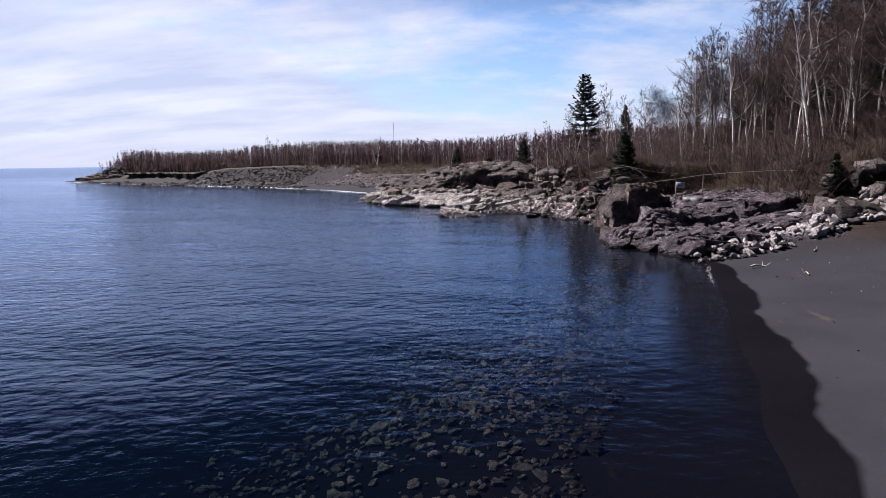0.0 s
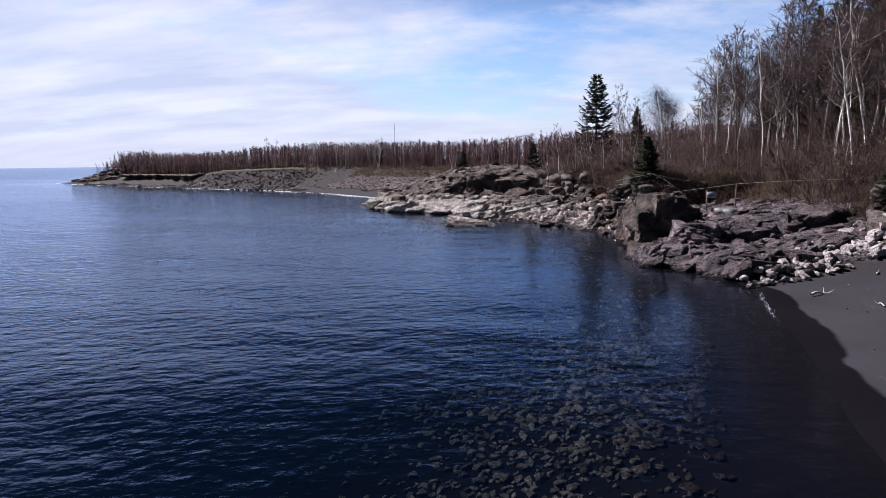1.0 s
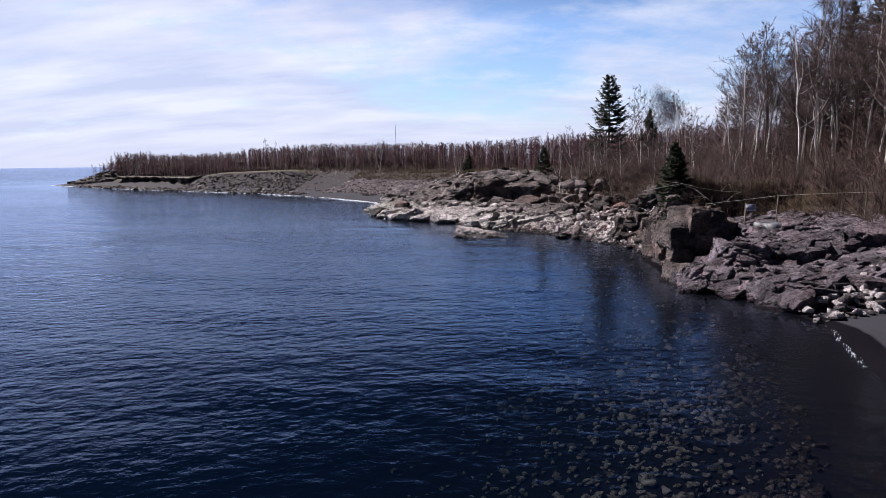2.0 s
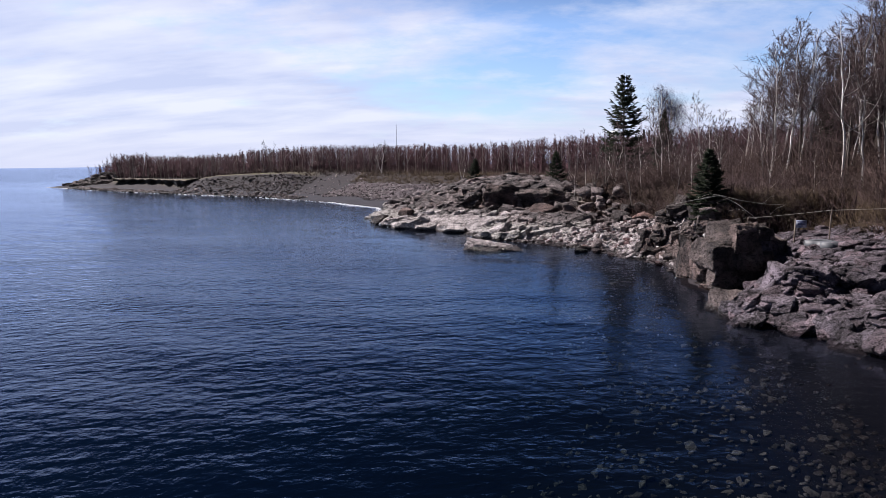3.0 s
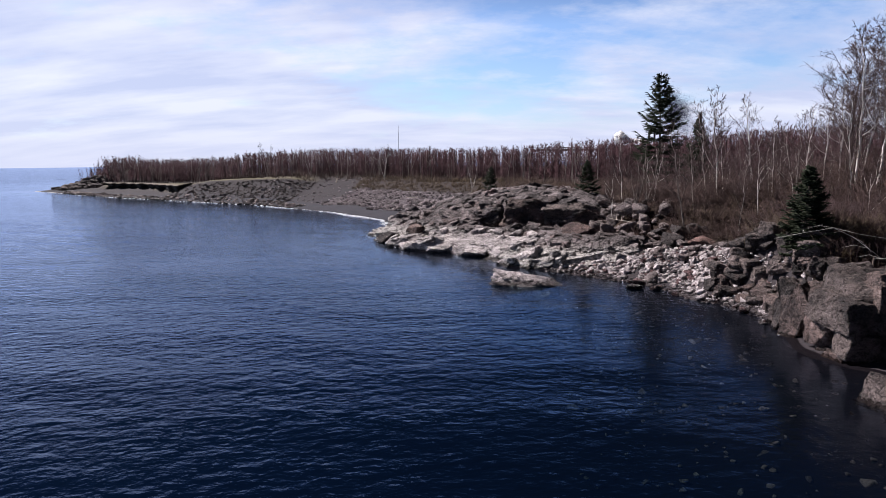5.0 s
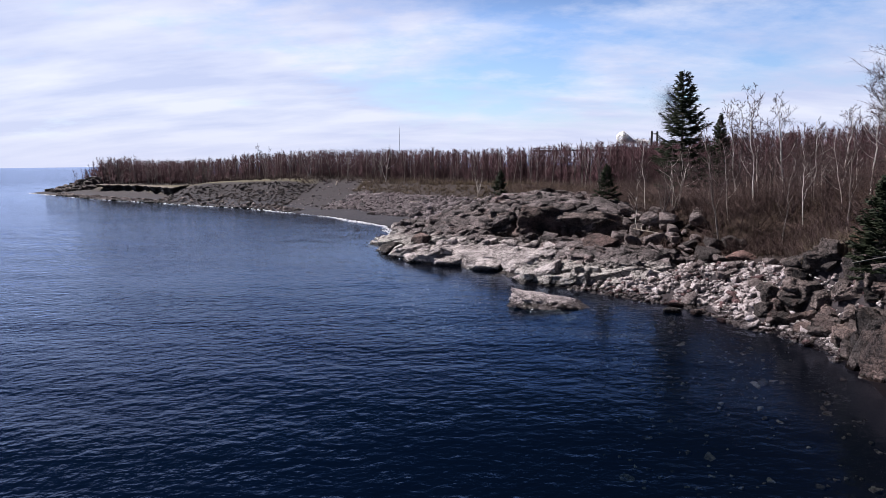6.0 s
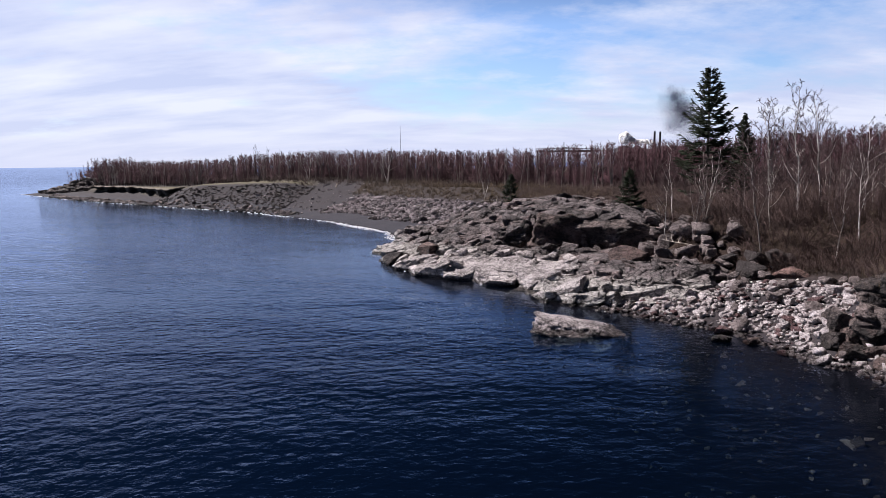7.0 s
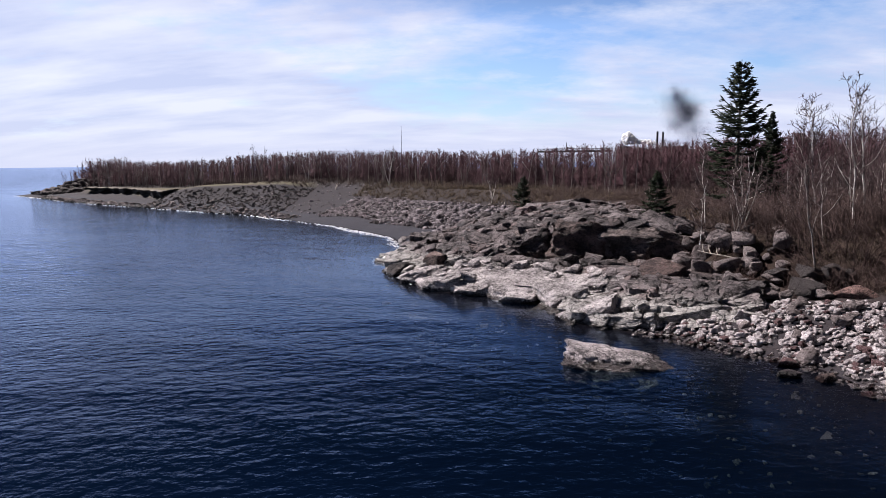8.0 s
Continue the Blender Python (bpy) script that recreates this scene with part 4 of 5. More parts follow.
def spruce_meshes(rng, height, radius, whorl=0.3, per=7, sprays=14, mat="needle", bare=0.08, taper=0.85, thick=1.0):
    """Straight trunk and drooping whorls of needle-covered sprays."""
    f = np.linspace(0, 1, 8)
    path = np.stack([rng.normal(0, 0.02, 8), rng.normal(0, 0.02, 8), f * height], axis=1)
    path[0, 2] = -0.5
    tv, tq = chain(path, 0.016 * height * (1 - 0.93 * f) + 0.008, 7)
    a0, a1, ra, rb = [], [], [], []
    wood = [(tv, tq)]
    z = height * bare
    while z < height * 0.985:
        ff = z / height
        reach = radius * (1 - ff) ** taper * min(1.0, 0.55 + 2.2 * (ff - bare + 0.05))
        for b in range(per):
            az = rng.uniform(0, 2 * np.pi)
            ln = max(0.12, reach * rng.uniform(0.62, 1.12))
            el = radians(-18 + 50 * ff + rng.uniform(-10, 10))
            out = np.array([math.cos(az), math.sin(az), 0])
            side = np.array([-out[1], out[0], 0])
            t = np.linspace(0, 1, 5)
            pts = np.array([0, 0, z + rng.uniform(-0.1, 0.1)]) + out * (t * ln * math.cos(el))[:, None] + np.array([0, 0, 1.0]) * (t * ln * math.sin(el) + 0.16 * ln * t ** 2.5 - 0.10 * ln * np.sin(t * 3.1))[:, None]
            wood.append(chain(pts, np.linspace(0.02, 0.008, 5), 3))
            a0 += list(pts[1:-1]); a1 += list(pts[2:]); ra += [0.035] * 3; rb += [0.03, 0.026, 0.012]
            m = max(3, int(sprays * min(1, 0.35 + ln / radius)))
            for k in range(m):
                q = rng.uniform(0.18, 1.0)
                p = np.array([np.interp(q, t, pts[:, j]) for j in range(3)])
                sl = ln * 0.36 * (1.15 - q) ** 0.6 + 0.12
                d = unit(side * rng.choice((-1, 1)) * rng.uniform(0.5, 1.1) + out * rng.uniform(0.35, 0.9) + np.array([0, 0, rng.uniform(-0.28, 0.16)]))
                e = p + d * sl * rng.uniform(0.6, 1.1)
                a0.append(p); a1.append(e); ra.append(rng.uniform(0.028, 0.05)); rb.append(0.012)
        z += whorl * rng.uniform(0.8, 1.2) * (1 - 0.45 * ff)
    v, q = joined(wood)
    trunk = mesh_np("trunk", v, q, mat=MAT["dark_bark"], smooth=True)
    v, q = tubes(a0, a1, np.array(ra) * thick, np.array(rb) * thick, 3)
    return trunk, mesh_np("crown", v, q, mat=MAT[mat])


def tree(name, meshes, label, place, group=""):
    t = thing(name, label, "tree", place, group)
    part("trunk", meshes[0], t)
    part("crown", meshes[1], t)
    return t


def stand(x, y, s=1.0, turn=0.0, tip=0.0, sink=0.05):
    z = float(ground_height(np.array([x]), np.array([y]))[0])
    return pose(x, y, z - sink, tip, tip * 0.6, turn) @ Matrix.Scale(s, 4)


# ---- spruces on the headland and along the wood's edge ----
rng = np.random.default_rng(21)
tree("spruce_tree", spruce_meshes(rng, 11.6, 3.7, 0.66, 9, 30, bare=0.16, taper=0.64, thick=1.25), "tall dark green spruce rising over bare birches", stand(14.9, 77, 1, 0))
tree("spruce_tree", spruce_meshes(rng, 8.6, 2.5, 0.42, 9, 20, thick=1.5), "dark green spruce half hidden behind a taller one", stand(22.4, 88, 1, 0))
tree("spruce_tree", spruce_meshes(rng, 3.8, 1.4, 0.24, 9, 22, bare=0.02, taper=0.8), "young full spruce at the edge of brush above the cliff", stand(12.0, 44.9, 1, 0))
tree("spruce_tree", spruce_meshes(rng, 3.5, 1.45, 0.26, 8, 16, bare=0.03, taper=0.8), "small dark spruce behind the rock brow", stand(7.0, 69.8, 1, 0))
tree("spruce_tree", spruce_meshes(rng, 3.5, 1.45, 0.26, 8, 16, bare=0.03, taper=0.8), "small spruce on the flat beyond the headland", stand(-0.6, 82.2, 1, 0))
tree("spruce_tree", spruce_meshes(rng, 2.0, 0.8, 0.2, 7, 12, bare=0.02), "knee-high bushy spruce behind the quarry stones", stand(20.3, 33.6, 1, 0))
dark = [spruce_meshes(rng, 12.0, 3.3, 0.44, 7, 7, "dark_needle", 0.08, thick=1.8), spruce_meshes(rng, 9.5, 2.8, 0.44, 7, 6, "dark_needle", 0.06, thick=1.9)]
models = [tree("conifer_tree", m, "tall dense dark conifer deep in the hillside wood", stand(x, y), "conifers on the hillside") for m, (x, y) in zip(dark, ((31.9, 55), (28.3, 56)))]
for x, y, k, s in ((24.8, 56, 1, 0.95), (31.5, 50, 0, 1.0), (29.5, 46, 0, 1.05), (30.5, 41, 0, 1.0), (28.8, 38, 0, 1.0), (27.5, 62, 1, 1.1), (33, 60, 0, 0.9), (27.0, 50.5, 1, 1.0), (28.4, 43.5, 0, 0.9), (27.2, 34.5, 1, 1.1), (30, 67, 1, 1.0), (26.5, 57.5, 0, 0.95), (33, 36, 0, 1.1), (32, 64, 1, 1.1), (29, 52.5, 1, 1.0), (26.8, 45.8, 1, 0.9), (27.8, 40.6, 1, 0.9), (25.6, 53, 1, 0.85)):
    copy_thing(models[k], stand(x, y, s * (0.72 if y > 51 else 1.12), rng.uniform(0, 360)))

# ---- birches on the hillside and behind the cove ----
rng = np.random.default_rng(33)
tall = [birch_meshes(rng, 10.0, 26, 7, 6, 1.0, 0.34, 0.40, 0.085) for _ in range(5)]
young = [birch_meshes(rng, 6.0, 20, 6, 6, 0.9, 0.25, 0.36, 0.060) for _ in range(4)]
clump = [birch_meshes(rng, 4.8, 21, 5, 6, 1.2, 0.3, 0.42, 0.125, stems=3) for _ in range(2)]
round_top = birch_meshes(rng, 10.0, 44, 9, 9, 0.9, 0.22, 0.5, 0.10, "dark_bark")
LABEL = {"t": "tall bare white-barked birch on the hillside", "y": "slender bare young birch with pale bark", "c": "several-stemmed pale birch leaning over the boulders", "r": "broad bare tree with a dense purple-brown twig crown"}
first = {}


def plant(kind, k, x, y, s=1.0, tip=0.0):
    key = (kind, k)
    where = stand(x, y, s, rng.uniform(0, 360), tip)
    if key in first:
        return copy_thing(first[key], where)
    meshes = {"t": tall, "y": young, "c": clump}[kind][k] if kind != "r" else round_top
    first[key] = tree("birch_tree" if kind != "r" else "bare_tree", meshes, LABEL[kind], where, "bare trees")
    return first[key]


for i, (x, y, h) in enumerate(((20.4, 47, 9.6), (22.8, 47, 7.6), (23.9, 46, 8.4), (23.4, 44, 8), (22.8, 42, 6.6), (24.4, 42, 6.4), (24.5, 41, 6), (23.8, 39, 8), (23.7, 38, 8), (22.6, 50, 6.2),
                               (23.1, 50, 6.6), (20.7, 60, 8), (21.5, 58, 8.6), (21.5, 72, 11.2), (23.6, 74, 9), (19, 75, 9), (22.9, 62, 11.5), (23.5, 68, 9.4), (23.9, 58, 11.5))):
    plant("t", i % 5, x, y, h / 10.0, rng.uniform(-5, 5))
plant("r", 0, 22.1, 59.5, 1.0)
plant("r", 0, 21.4, 54, 0.70)
for x, y, k in ((24, 50, 1.12), (25.8, 46, 1.10), (22.6, 56, 0.98), (26, 54, 1.05), (24.6, 41.6, 1.02), (22.4, 45, 0.85), (25.5, 48.5, 0.8), (23.2, 53, 0.75), (27, 43, 0.95), (26.2, 39, 0.9), (24.8, 57.5, 0.72), (21.5, 48.5, 0.68), (23.4, 37.5, 0.8), (20.4, 57, 0.55)):
    plant("r", 0, x, y, k, rng.uniform(-4, 4))
for i in range(20):
    plant("t", i % 5, rng.uniform(20.5, 28), rng.uniform(36, 62), rng.uniform(0.9, 1.2), rng.uniform(-5, 5))
for i, (x, y, h) in enumerate(((11.5, 59, 7.2), (7.7, 64, 4.6), (6.6, 70.4, 2.8), (12.5, 60.4, 4.6), (14.3, 61, 6.4), (15.2, 56.8, 6.0), (17.0, 59.5, 7.0), (18.2, 61.5, 7.4), (13.9, 56.4, 4.4), (20.0, 64.5, 7.0), (16.4, 61.8, 6.2), (16, 64, 6.6), (9.5, 68, 4.4), (19, 62, 5.6), (19.4, 66, 5.4), (17.4, 57, 5.5), (16.3, 54.5, 5), (17.5, 50, 5.4), (18.5, 46.5, 5.6), (13.4, 66, 5))):
    plant("y", i % 4, x, y, h / 6.0, rng.uniform(-8, 8))
for i, (x, y, s) in enumerate(((10.8, 65.6, 1.0), (9.2, 62.8, 0.8), (12.6, 70, 1.0))):
    plant("c", i % 2, x, y, s)
for x, y, k in ((-46.6, 151, 1.55), (-19.5, 139.5, 1.45), (-36.5, 149, 1.3), (-2.5, 106, 0.8), (-62, 158, 1.2)):
    plant("c", 0, x, y, k)
count = 0
while count < 72:
    x, y = rng.uniform(15, 44), rng.uniform(33, 100)
    d = inland(np.array([x]), np.array([y]))[0]
    if d < 8.5 or (y > 70 and x < 19):
        continue
    if y < 66:
        plant("t" if rng.uniform() < 0.5 else "y", rng.integers(4), x, y, rng.uniform(0.6, 1.0), rng.uniform(-6, 6))
    else:
        plant("y", rng.integers(4), x, y, rng.uniform(0.6, 1.15), rng.uniform(-6, 6))
    count += 1


# ---- the young wood on the far flat ----
def far_wood():
    rng = np.random.default_rng(5)
    a0, a1, r0, r1, b0, b1, rr = [], [], [], [], [], [], []
    n = 0
    while n < 4700:
        x = rng.uniform(-118, 150)
        y = wood_front(x) + abs(rng.normal(0, 14)) + rng.uniform(0, 5)
        d = inland(np.array([x]), np.array([y]))[0]
        if d < 3:
            continue
        n += 1
        z = float(ground_height(np.array([x]), np.array([y]), np.array([d]))[0])
        h = rng.uniform(4.6, 6.0) * (1.0 + 0.14 * float(smooth(x, 4, 16)) + 0.28 * float(smooth(x, 25, 60)))
        tipx, tipy = rng.normal(0, 0.25, 2)
        foot, top = np.array([x, y, z - 0.3]), np.array([x + tipx, y + tipy, z + h])
        a0.append(foot); a1.append(top); r0.append(rng.uniform(0.018, 0.042)); r1.append(0.008)
        m = 36
        q = rng.uniform(0.08, 1.0, m)
        p = foot + (top - foot) * q[:, None]
        az = rng.uniform(0, 6.28, m)
        ln = h * 0.17 * (1.2 - q) + 0.30
        dr = np.stack([np.cos(az) * 0.75, np.sin(az) * 0.75, rng.uniform(0.3, 1.25, m)], axis=1)
        b0.append(p); b1.append(p + dr * ln[:, None]); rr.append(np.full(m, 0.050))
    t = thing("distant_wood", "dense bare red-brown young birch wood on the flat", "woodland", kind="stuff")
    v, q = tubes(a0, a1, np.array(r0), np.array(r1), 3)
    part("trunks", mesh_np("trunks", v, q, mat=MAT["far_bark"]), t)
    v, f = spikes(np.concatenate(b0), np.concatenate(b1), np.concatenate(rr))
    part("twigs", mesh_np("twigs", v, tris=f, mat=MAT["far_twig"]), t)
    # paler, stouter birches standing along the edge of the wood
    x = rng.uniform(-104, 60, 230)
    y = wood_front(x) + rng.uniform(-3, 7, 230)
    foot = np.stack([x, y, ground_height(x, y) - 0.3], axis=1)
    top = foot + np.stack([rng.normal(0, 0.4, 230), rng.normal(0, 0.4, 230), rng.uniform(3.5, 6.6, 230)], axis=1)
    fork = foot + (top - foot) * rng.uniform(0.35, 0.6, (230, 1))
    arm = fork + np.stack([rng.normal(0, 0.9, 230), rng.normal(0, 0.9, 230), rng.uniform(1.2, 2.6, 230)], axis=1)
    v, q = tubes(np.concatenate([foot, fork]), np.concatenate([top, arm]), np.concatenate([np.full(230, 0.075), np.full(230, 0.045)]), 0.015, 4)
    part("edge_trunks", mesh_np("edge_trunks", v, q, mat=MAT["bark"]), t, "pale birch trunks along the wood edge")


far_wood()


def brush_field(name, label, mat, seed, count, x, y, ok, tall_range, stems, rad=0.012, lean=0.5, category="brush"):
    """Many small fans of thin stems, as one mass."""
    rng = np.random.default_rng(seed)
    px, py, pz = scatter(rng, count, x, y, ok)
    n = len(px)
    h = rng.uniform(*tall_range, n)
    az, sp = rng.uniform(0, 6.28, (n, stems)), np.abs(rng.normal(0, lean, (n, stems)))
    hh = h[:, None] * rng.uniform(0.55, 1.0, (n, stems))
    base = np.stack([px, py, pz - 0.05], axis=1)[:, None] + rng.normal(0, 0.16, (n, stems, 3)) * (1, 1, 0)
    mid = base + np.stack([np.cos(az) * sp * 0.4, np.sin(az) * sp * 0.4, np.full_like(az, 0.55)], axis=-1) * hh[..., None]
    tip = base + np.stack([np.cos(az) * sp, np.sin(az) * sp, np.full_like(az, 1.0)], axis=-1) * hh[..., None] + rng.normal(0, 0.08, (n, stems, 3))
    side = mid + (tip - mid) * 0.3 + rng.normal(0, 0.22, (n, stems, 3)) * hh[..., None] * 0.5
    k = n * stems
    fork = mid + (tip - mid) * 0.4
    more = fork + rng.normal(0, 0.2, (n, stems, 3)) * hh[..., None] * 0.5 + (0, 0, 0.1)
    stalk = tubes(base.reshape(-1, 3), mid.reshape(-1, 3), rad, rad * 0.75, 3)
    ends = spikes(np.concatenate([mid.reshape(-1, 3), mid.reshape(-1, 3), fork.reshape(-1, 3)]), np.concatenate([tip.reshape(-1, 3), side.reshape(-1, 3), more.reshape(-1, 3)]), np.concatenate([np.full(k, rad * 0.8), np.full(2 * k, rad * 0.65)]))
    tagged(new(name, with_spikes(name, stalk, ends, mat)), label, category, kind="stuff")


brush_field("brush", "tangled bare brown brush under the hillside trees", MAT["brush"], 3, 1900, (11, 36), (33, 70), lambda x, y, d: (d > 7.2) & (d < 20), (0.7, 3.2), 9, 0.014, 0.95)
brush_field("brush", "bare brown thicket on the headland flat", MAT["brush"], 4, 1500, (1, 36), (66, 112), lambda x, y, d: (d > 11) & (y > 74 - 0.5 * x) & (y < wood_front(x) + 2), (0.5, 1.9), 10, 0.012, 0.85)
brush_field("undergrowth", "low dark tangle of twigs behind the boulders", MAT["brush"], 8, 3600, (2, 24), (42, 82), lambda x, y, d: (d > np.where(y < 49, 2.6, np.where(y < 61, 6.6, 4.8))) & (d < 13) & ((y > 55) | (d > 6) | ((y < 49) & (d > 2.6))) & ((y < 69 - 0.33 * x) | (x > 6)), (0.3, 1.1), 8, 0.012, 0.9)
brush_field("saplings", "thicket of slender bare saplings on the slope", MAT["twig"], 14, 420, (14, 34), (36, 76), lambda x, y, d: (d > 8.0) & (d < 22), (2.0, 6.2), 4, 0.018, 0.36, "saplings")
brush_field("saplings", "bare grey-purple saplings on the flat behind the spruces", MAT["twig"], 15, 620, (16, 75), (74, 126), lambda x, y, d: (d > 14) & (y < wood_front(x) + 12), (1.8, 6.0), 5, 0.022, 0.4, "saplings")
brush_field("bank_brush", "matted brown brush and dead grass on the bank behind the cliff", MAT["dead_grass"], 16, 900, (10.5, 17), (41.5, 52), lambda x, y, d: (d > 2.4) & ((y < 49) | (d > 6.6)), (0.25, 1.1), 9, 0.012, 0.8)
brush_field("bank_brush", "bare twigs leaning over the bank behind the cliff", MAT["twig"], 17, 420, (10.5, 17), (41.5, 53), lambda x, y, d: (d > 2.7) & ((y < 49) | (d > 6.6)), (0.8, 2.2), 6, 0.012, 0.5)
brush_field("far_brush", "brown bushes along the foot of the far wood", MAT["brush"], 9, 2400, (-60, 24), (88, 160), lambda x, y, d: (y > wood_front(x) - 9 + 6 * lumps(x, y, 0.2)) & (y < wood_front(x) + 3) & (d > 9), (0.5, 1.9), 6, 0.03, 0.8)
brush_field("dry_grass", "tufts of dry tan grass along the rock edge", MAT["dead_grass"], 6, 2600, (0, 30), (31, 100), lambda x, y, d: (d > 6.2) & (d < 16) & ((y < 56) | (y > 70)), (0.15, 0.5), 7, 0.008, 0.7, "grass")


brush_field("dead_stalks", "ochre dead grass and stalks between the bushes", MAT["ochre"], 18, 2000, (3, 40), (52, 118), lambda x, y, d: (d > 7.5) & (y > 70 - 0.9 * x) & (lumps(x, y, 0.35, 5.0) > -0.35) & (y < wood_front(x) + 2), (0.3, 1.0), 7, 0.012, 0.7, "grass")
brush_field("dead_stalks", "ochre dead grass under the hillside trees", MAT["ochre"], 19, 1000, (13, 30), (33, 60), lambda x, y, d: (d > 6.8) & (lumps(x, y, 0.5, 7.0) > -0.2), (0.2, 0.8), 7, 0.011, 0.8, "grass")
brush_field("dead_stalks", "ochre dead grass on the slope behind the cliff top", MAT["ochre"], 22, 900, (11.4, 19.5), (39.5, 47), lambda x, y, d: d > 3.0, (0.3, 0.95), 8, 0.011, 0.75, "grass")
brush_field("far_grass", "brown dead grass on the flat behind the stone bank", MAT["ochre"], 20, 2200, (-24, 16), (98, 150), lambda x, y, d: (d > 15.5) & (y < wood_front(x)), (0.3, 1.0), 6, 0.028, 0.8, "grass")


# ---- fence of rope and posts, with a small sign ----
def fence():
    f = thing("rope_fence", "taut pale rope on weathered posts along the rock edge", "fence")
    for x, y, foot, head in ((12.6, 41.2, 1.6, 2.95), (15.4, 39.0, 1.7, 3.5), (18.6, 37.0, 1.8, 3.74), (21.5, 35.6, 1.8, 3.85)):
        v, q = chain([(x, y, foot), (x, y, 0.5 * (foot + head)), (x + 0.02, y, head)], (0.034, 0.032, 0.03), 6)
        part("post", mesh_np("post", v, q, mat=MAT["post"]), f)
    line = np.array([(12.6, 41.2, 2.9), (14.1, 40.0, 3.18), (15.4, 39.0, 3.44), (16.9, 37.9, 3.58), (18.6, 37.0, 3.68), (20.0, 36.2, 3.70), (21.5, 35.6, 3.78)])
    v, q = chain(line, np.full(len(line), 0.007), 4)
    part("rope", mesh_np("rope", v, q, mat=MAT["wire"]), f, "taut pale rope")


fence()


def notice():
    s = thing("sign", "small white notice board on a thin post", "sign", pose(13.95, 38.75, 1.85, 0, 0, 6))
    v, q = box((-0.25, 0.03, 0.4), (0.05, 0.05, 1.7))
    part("post", mesh_np("post", v, q, mat=MAT["post"]), s)
    v, q = box((0, -0.02, 1.0), (0.5, 0.02, 0.34))
    board = part("board", mesh_np("board", v, q, mat=MAT["sign"]), s)
    v, q = joined([box((0, -0.034, 1.0 + dz), (wd, 0.006, 0.035)) for dz, wd in ((0.11, 0.40), (0.04, 0.32), (-0.03, 0.36), (-0.10, 0.22))])
    part("lettering", mesh_np("lettering", v, q, mat=MAT["ink"]), board)


notice()


def fallen_pole(label, points, radius, seed):
    """A thin bare stem leaning through the brush, with a few side twigs."""
    g = np.random.default_rng(seed)
    pts = np.array(points)
    pieces = [chain(pts, np.linspace(radius, radius * 0.35, len(pts)), 5)]
    for k in range(1, len(pts)):
        d = unit(g.normal(0, 1, 3) * (1, 1, 0.5))
        pieces.append(chain([pts[k], pts[k] + d * 0.5, pts[k] + d * 0.9 + (0, 0, -0.2)], (radius * 0.4, radius * 0.3, 0.004), 4))
    v, q = joined(pieces)
    tagged(new("fallen_branch", mesh_np("fallen_branch", v, q, mat=MAT["wire"], smooth=True)), label, "branch")


fallen_pole("long pale pole leaning through the brush above the cliff", ((9.37, 42.20, 3.58), (10.50, 42.20, 3.80), (11.62, 42.20, 3.99), (12.62, 42.20, 3.73), (13.76, 42.20, 3.54), (14.89, 42.20, 3.47)), 0.015, 1)
fallen_pole("bent bleached branch drooping from the brush", ((11.61, 42.10, 3.97), (12.30, 42.10, 3.65), (12.95, 42.10, 3.18), (13.48, 42.10, 2.77)), 0.012, 2)


def rock_pool():
    g = np.random.default_rng(4)
    a = np.linspace(0, 2 * np.pi, 22, endpoint=False)
    r = 1 + 0.22 * np.sin(3 * a + 1) + 0.1 * np.sin(5 * a)
    rim = np.stack([15.3 + 1.25 * r * np.cos(a), 38.2 + 0.7 * r * np.sin(a), np.full(22, 2.12)], axis=1)
    low = rim * 1.0
    low[:, 2] -= 0.25
    v = np.concatenate([rim, low, [[15.3, 38.2, 2.12]]])
    i = np.arange(22)
    k = (i + 1) % 22
    # the pool's sky reflection is painted in as a dull grey-blue base colour
    tagged(new("rock_pool", mesh_np("rock_pool", v, np.stack([i + 22, k + 22, k, i], axis=1), np.stack([np.full(22, 44), i, k], axis=1), mat=two_tone("standing_water", (0.055, 0.06, 0.068), (0.085, 0.09, 0.10), 0.8, 0.5, bump=0.02, spec=0.25))), "shallow grey-blue rain pool on the ledge", "water")


rock_pool()


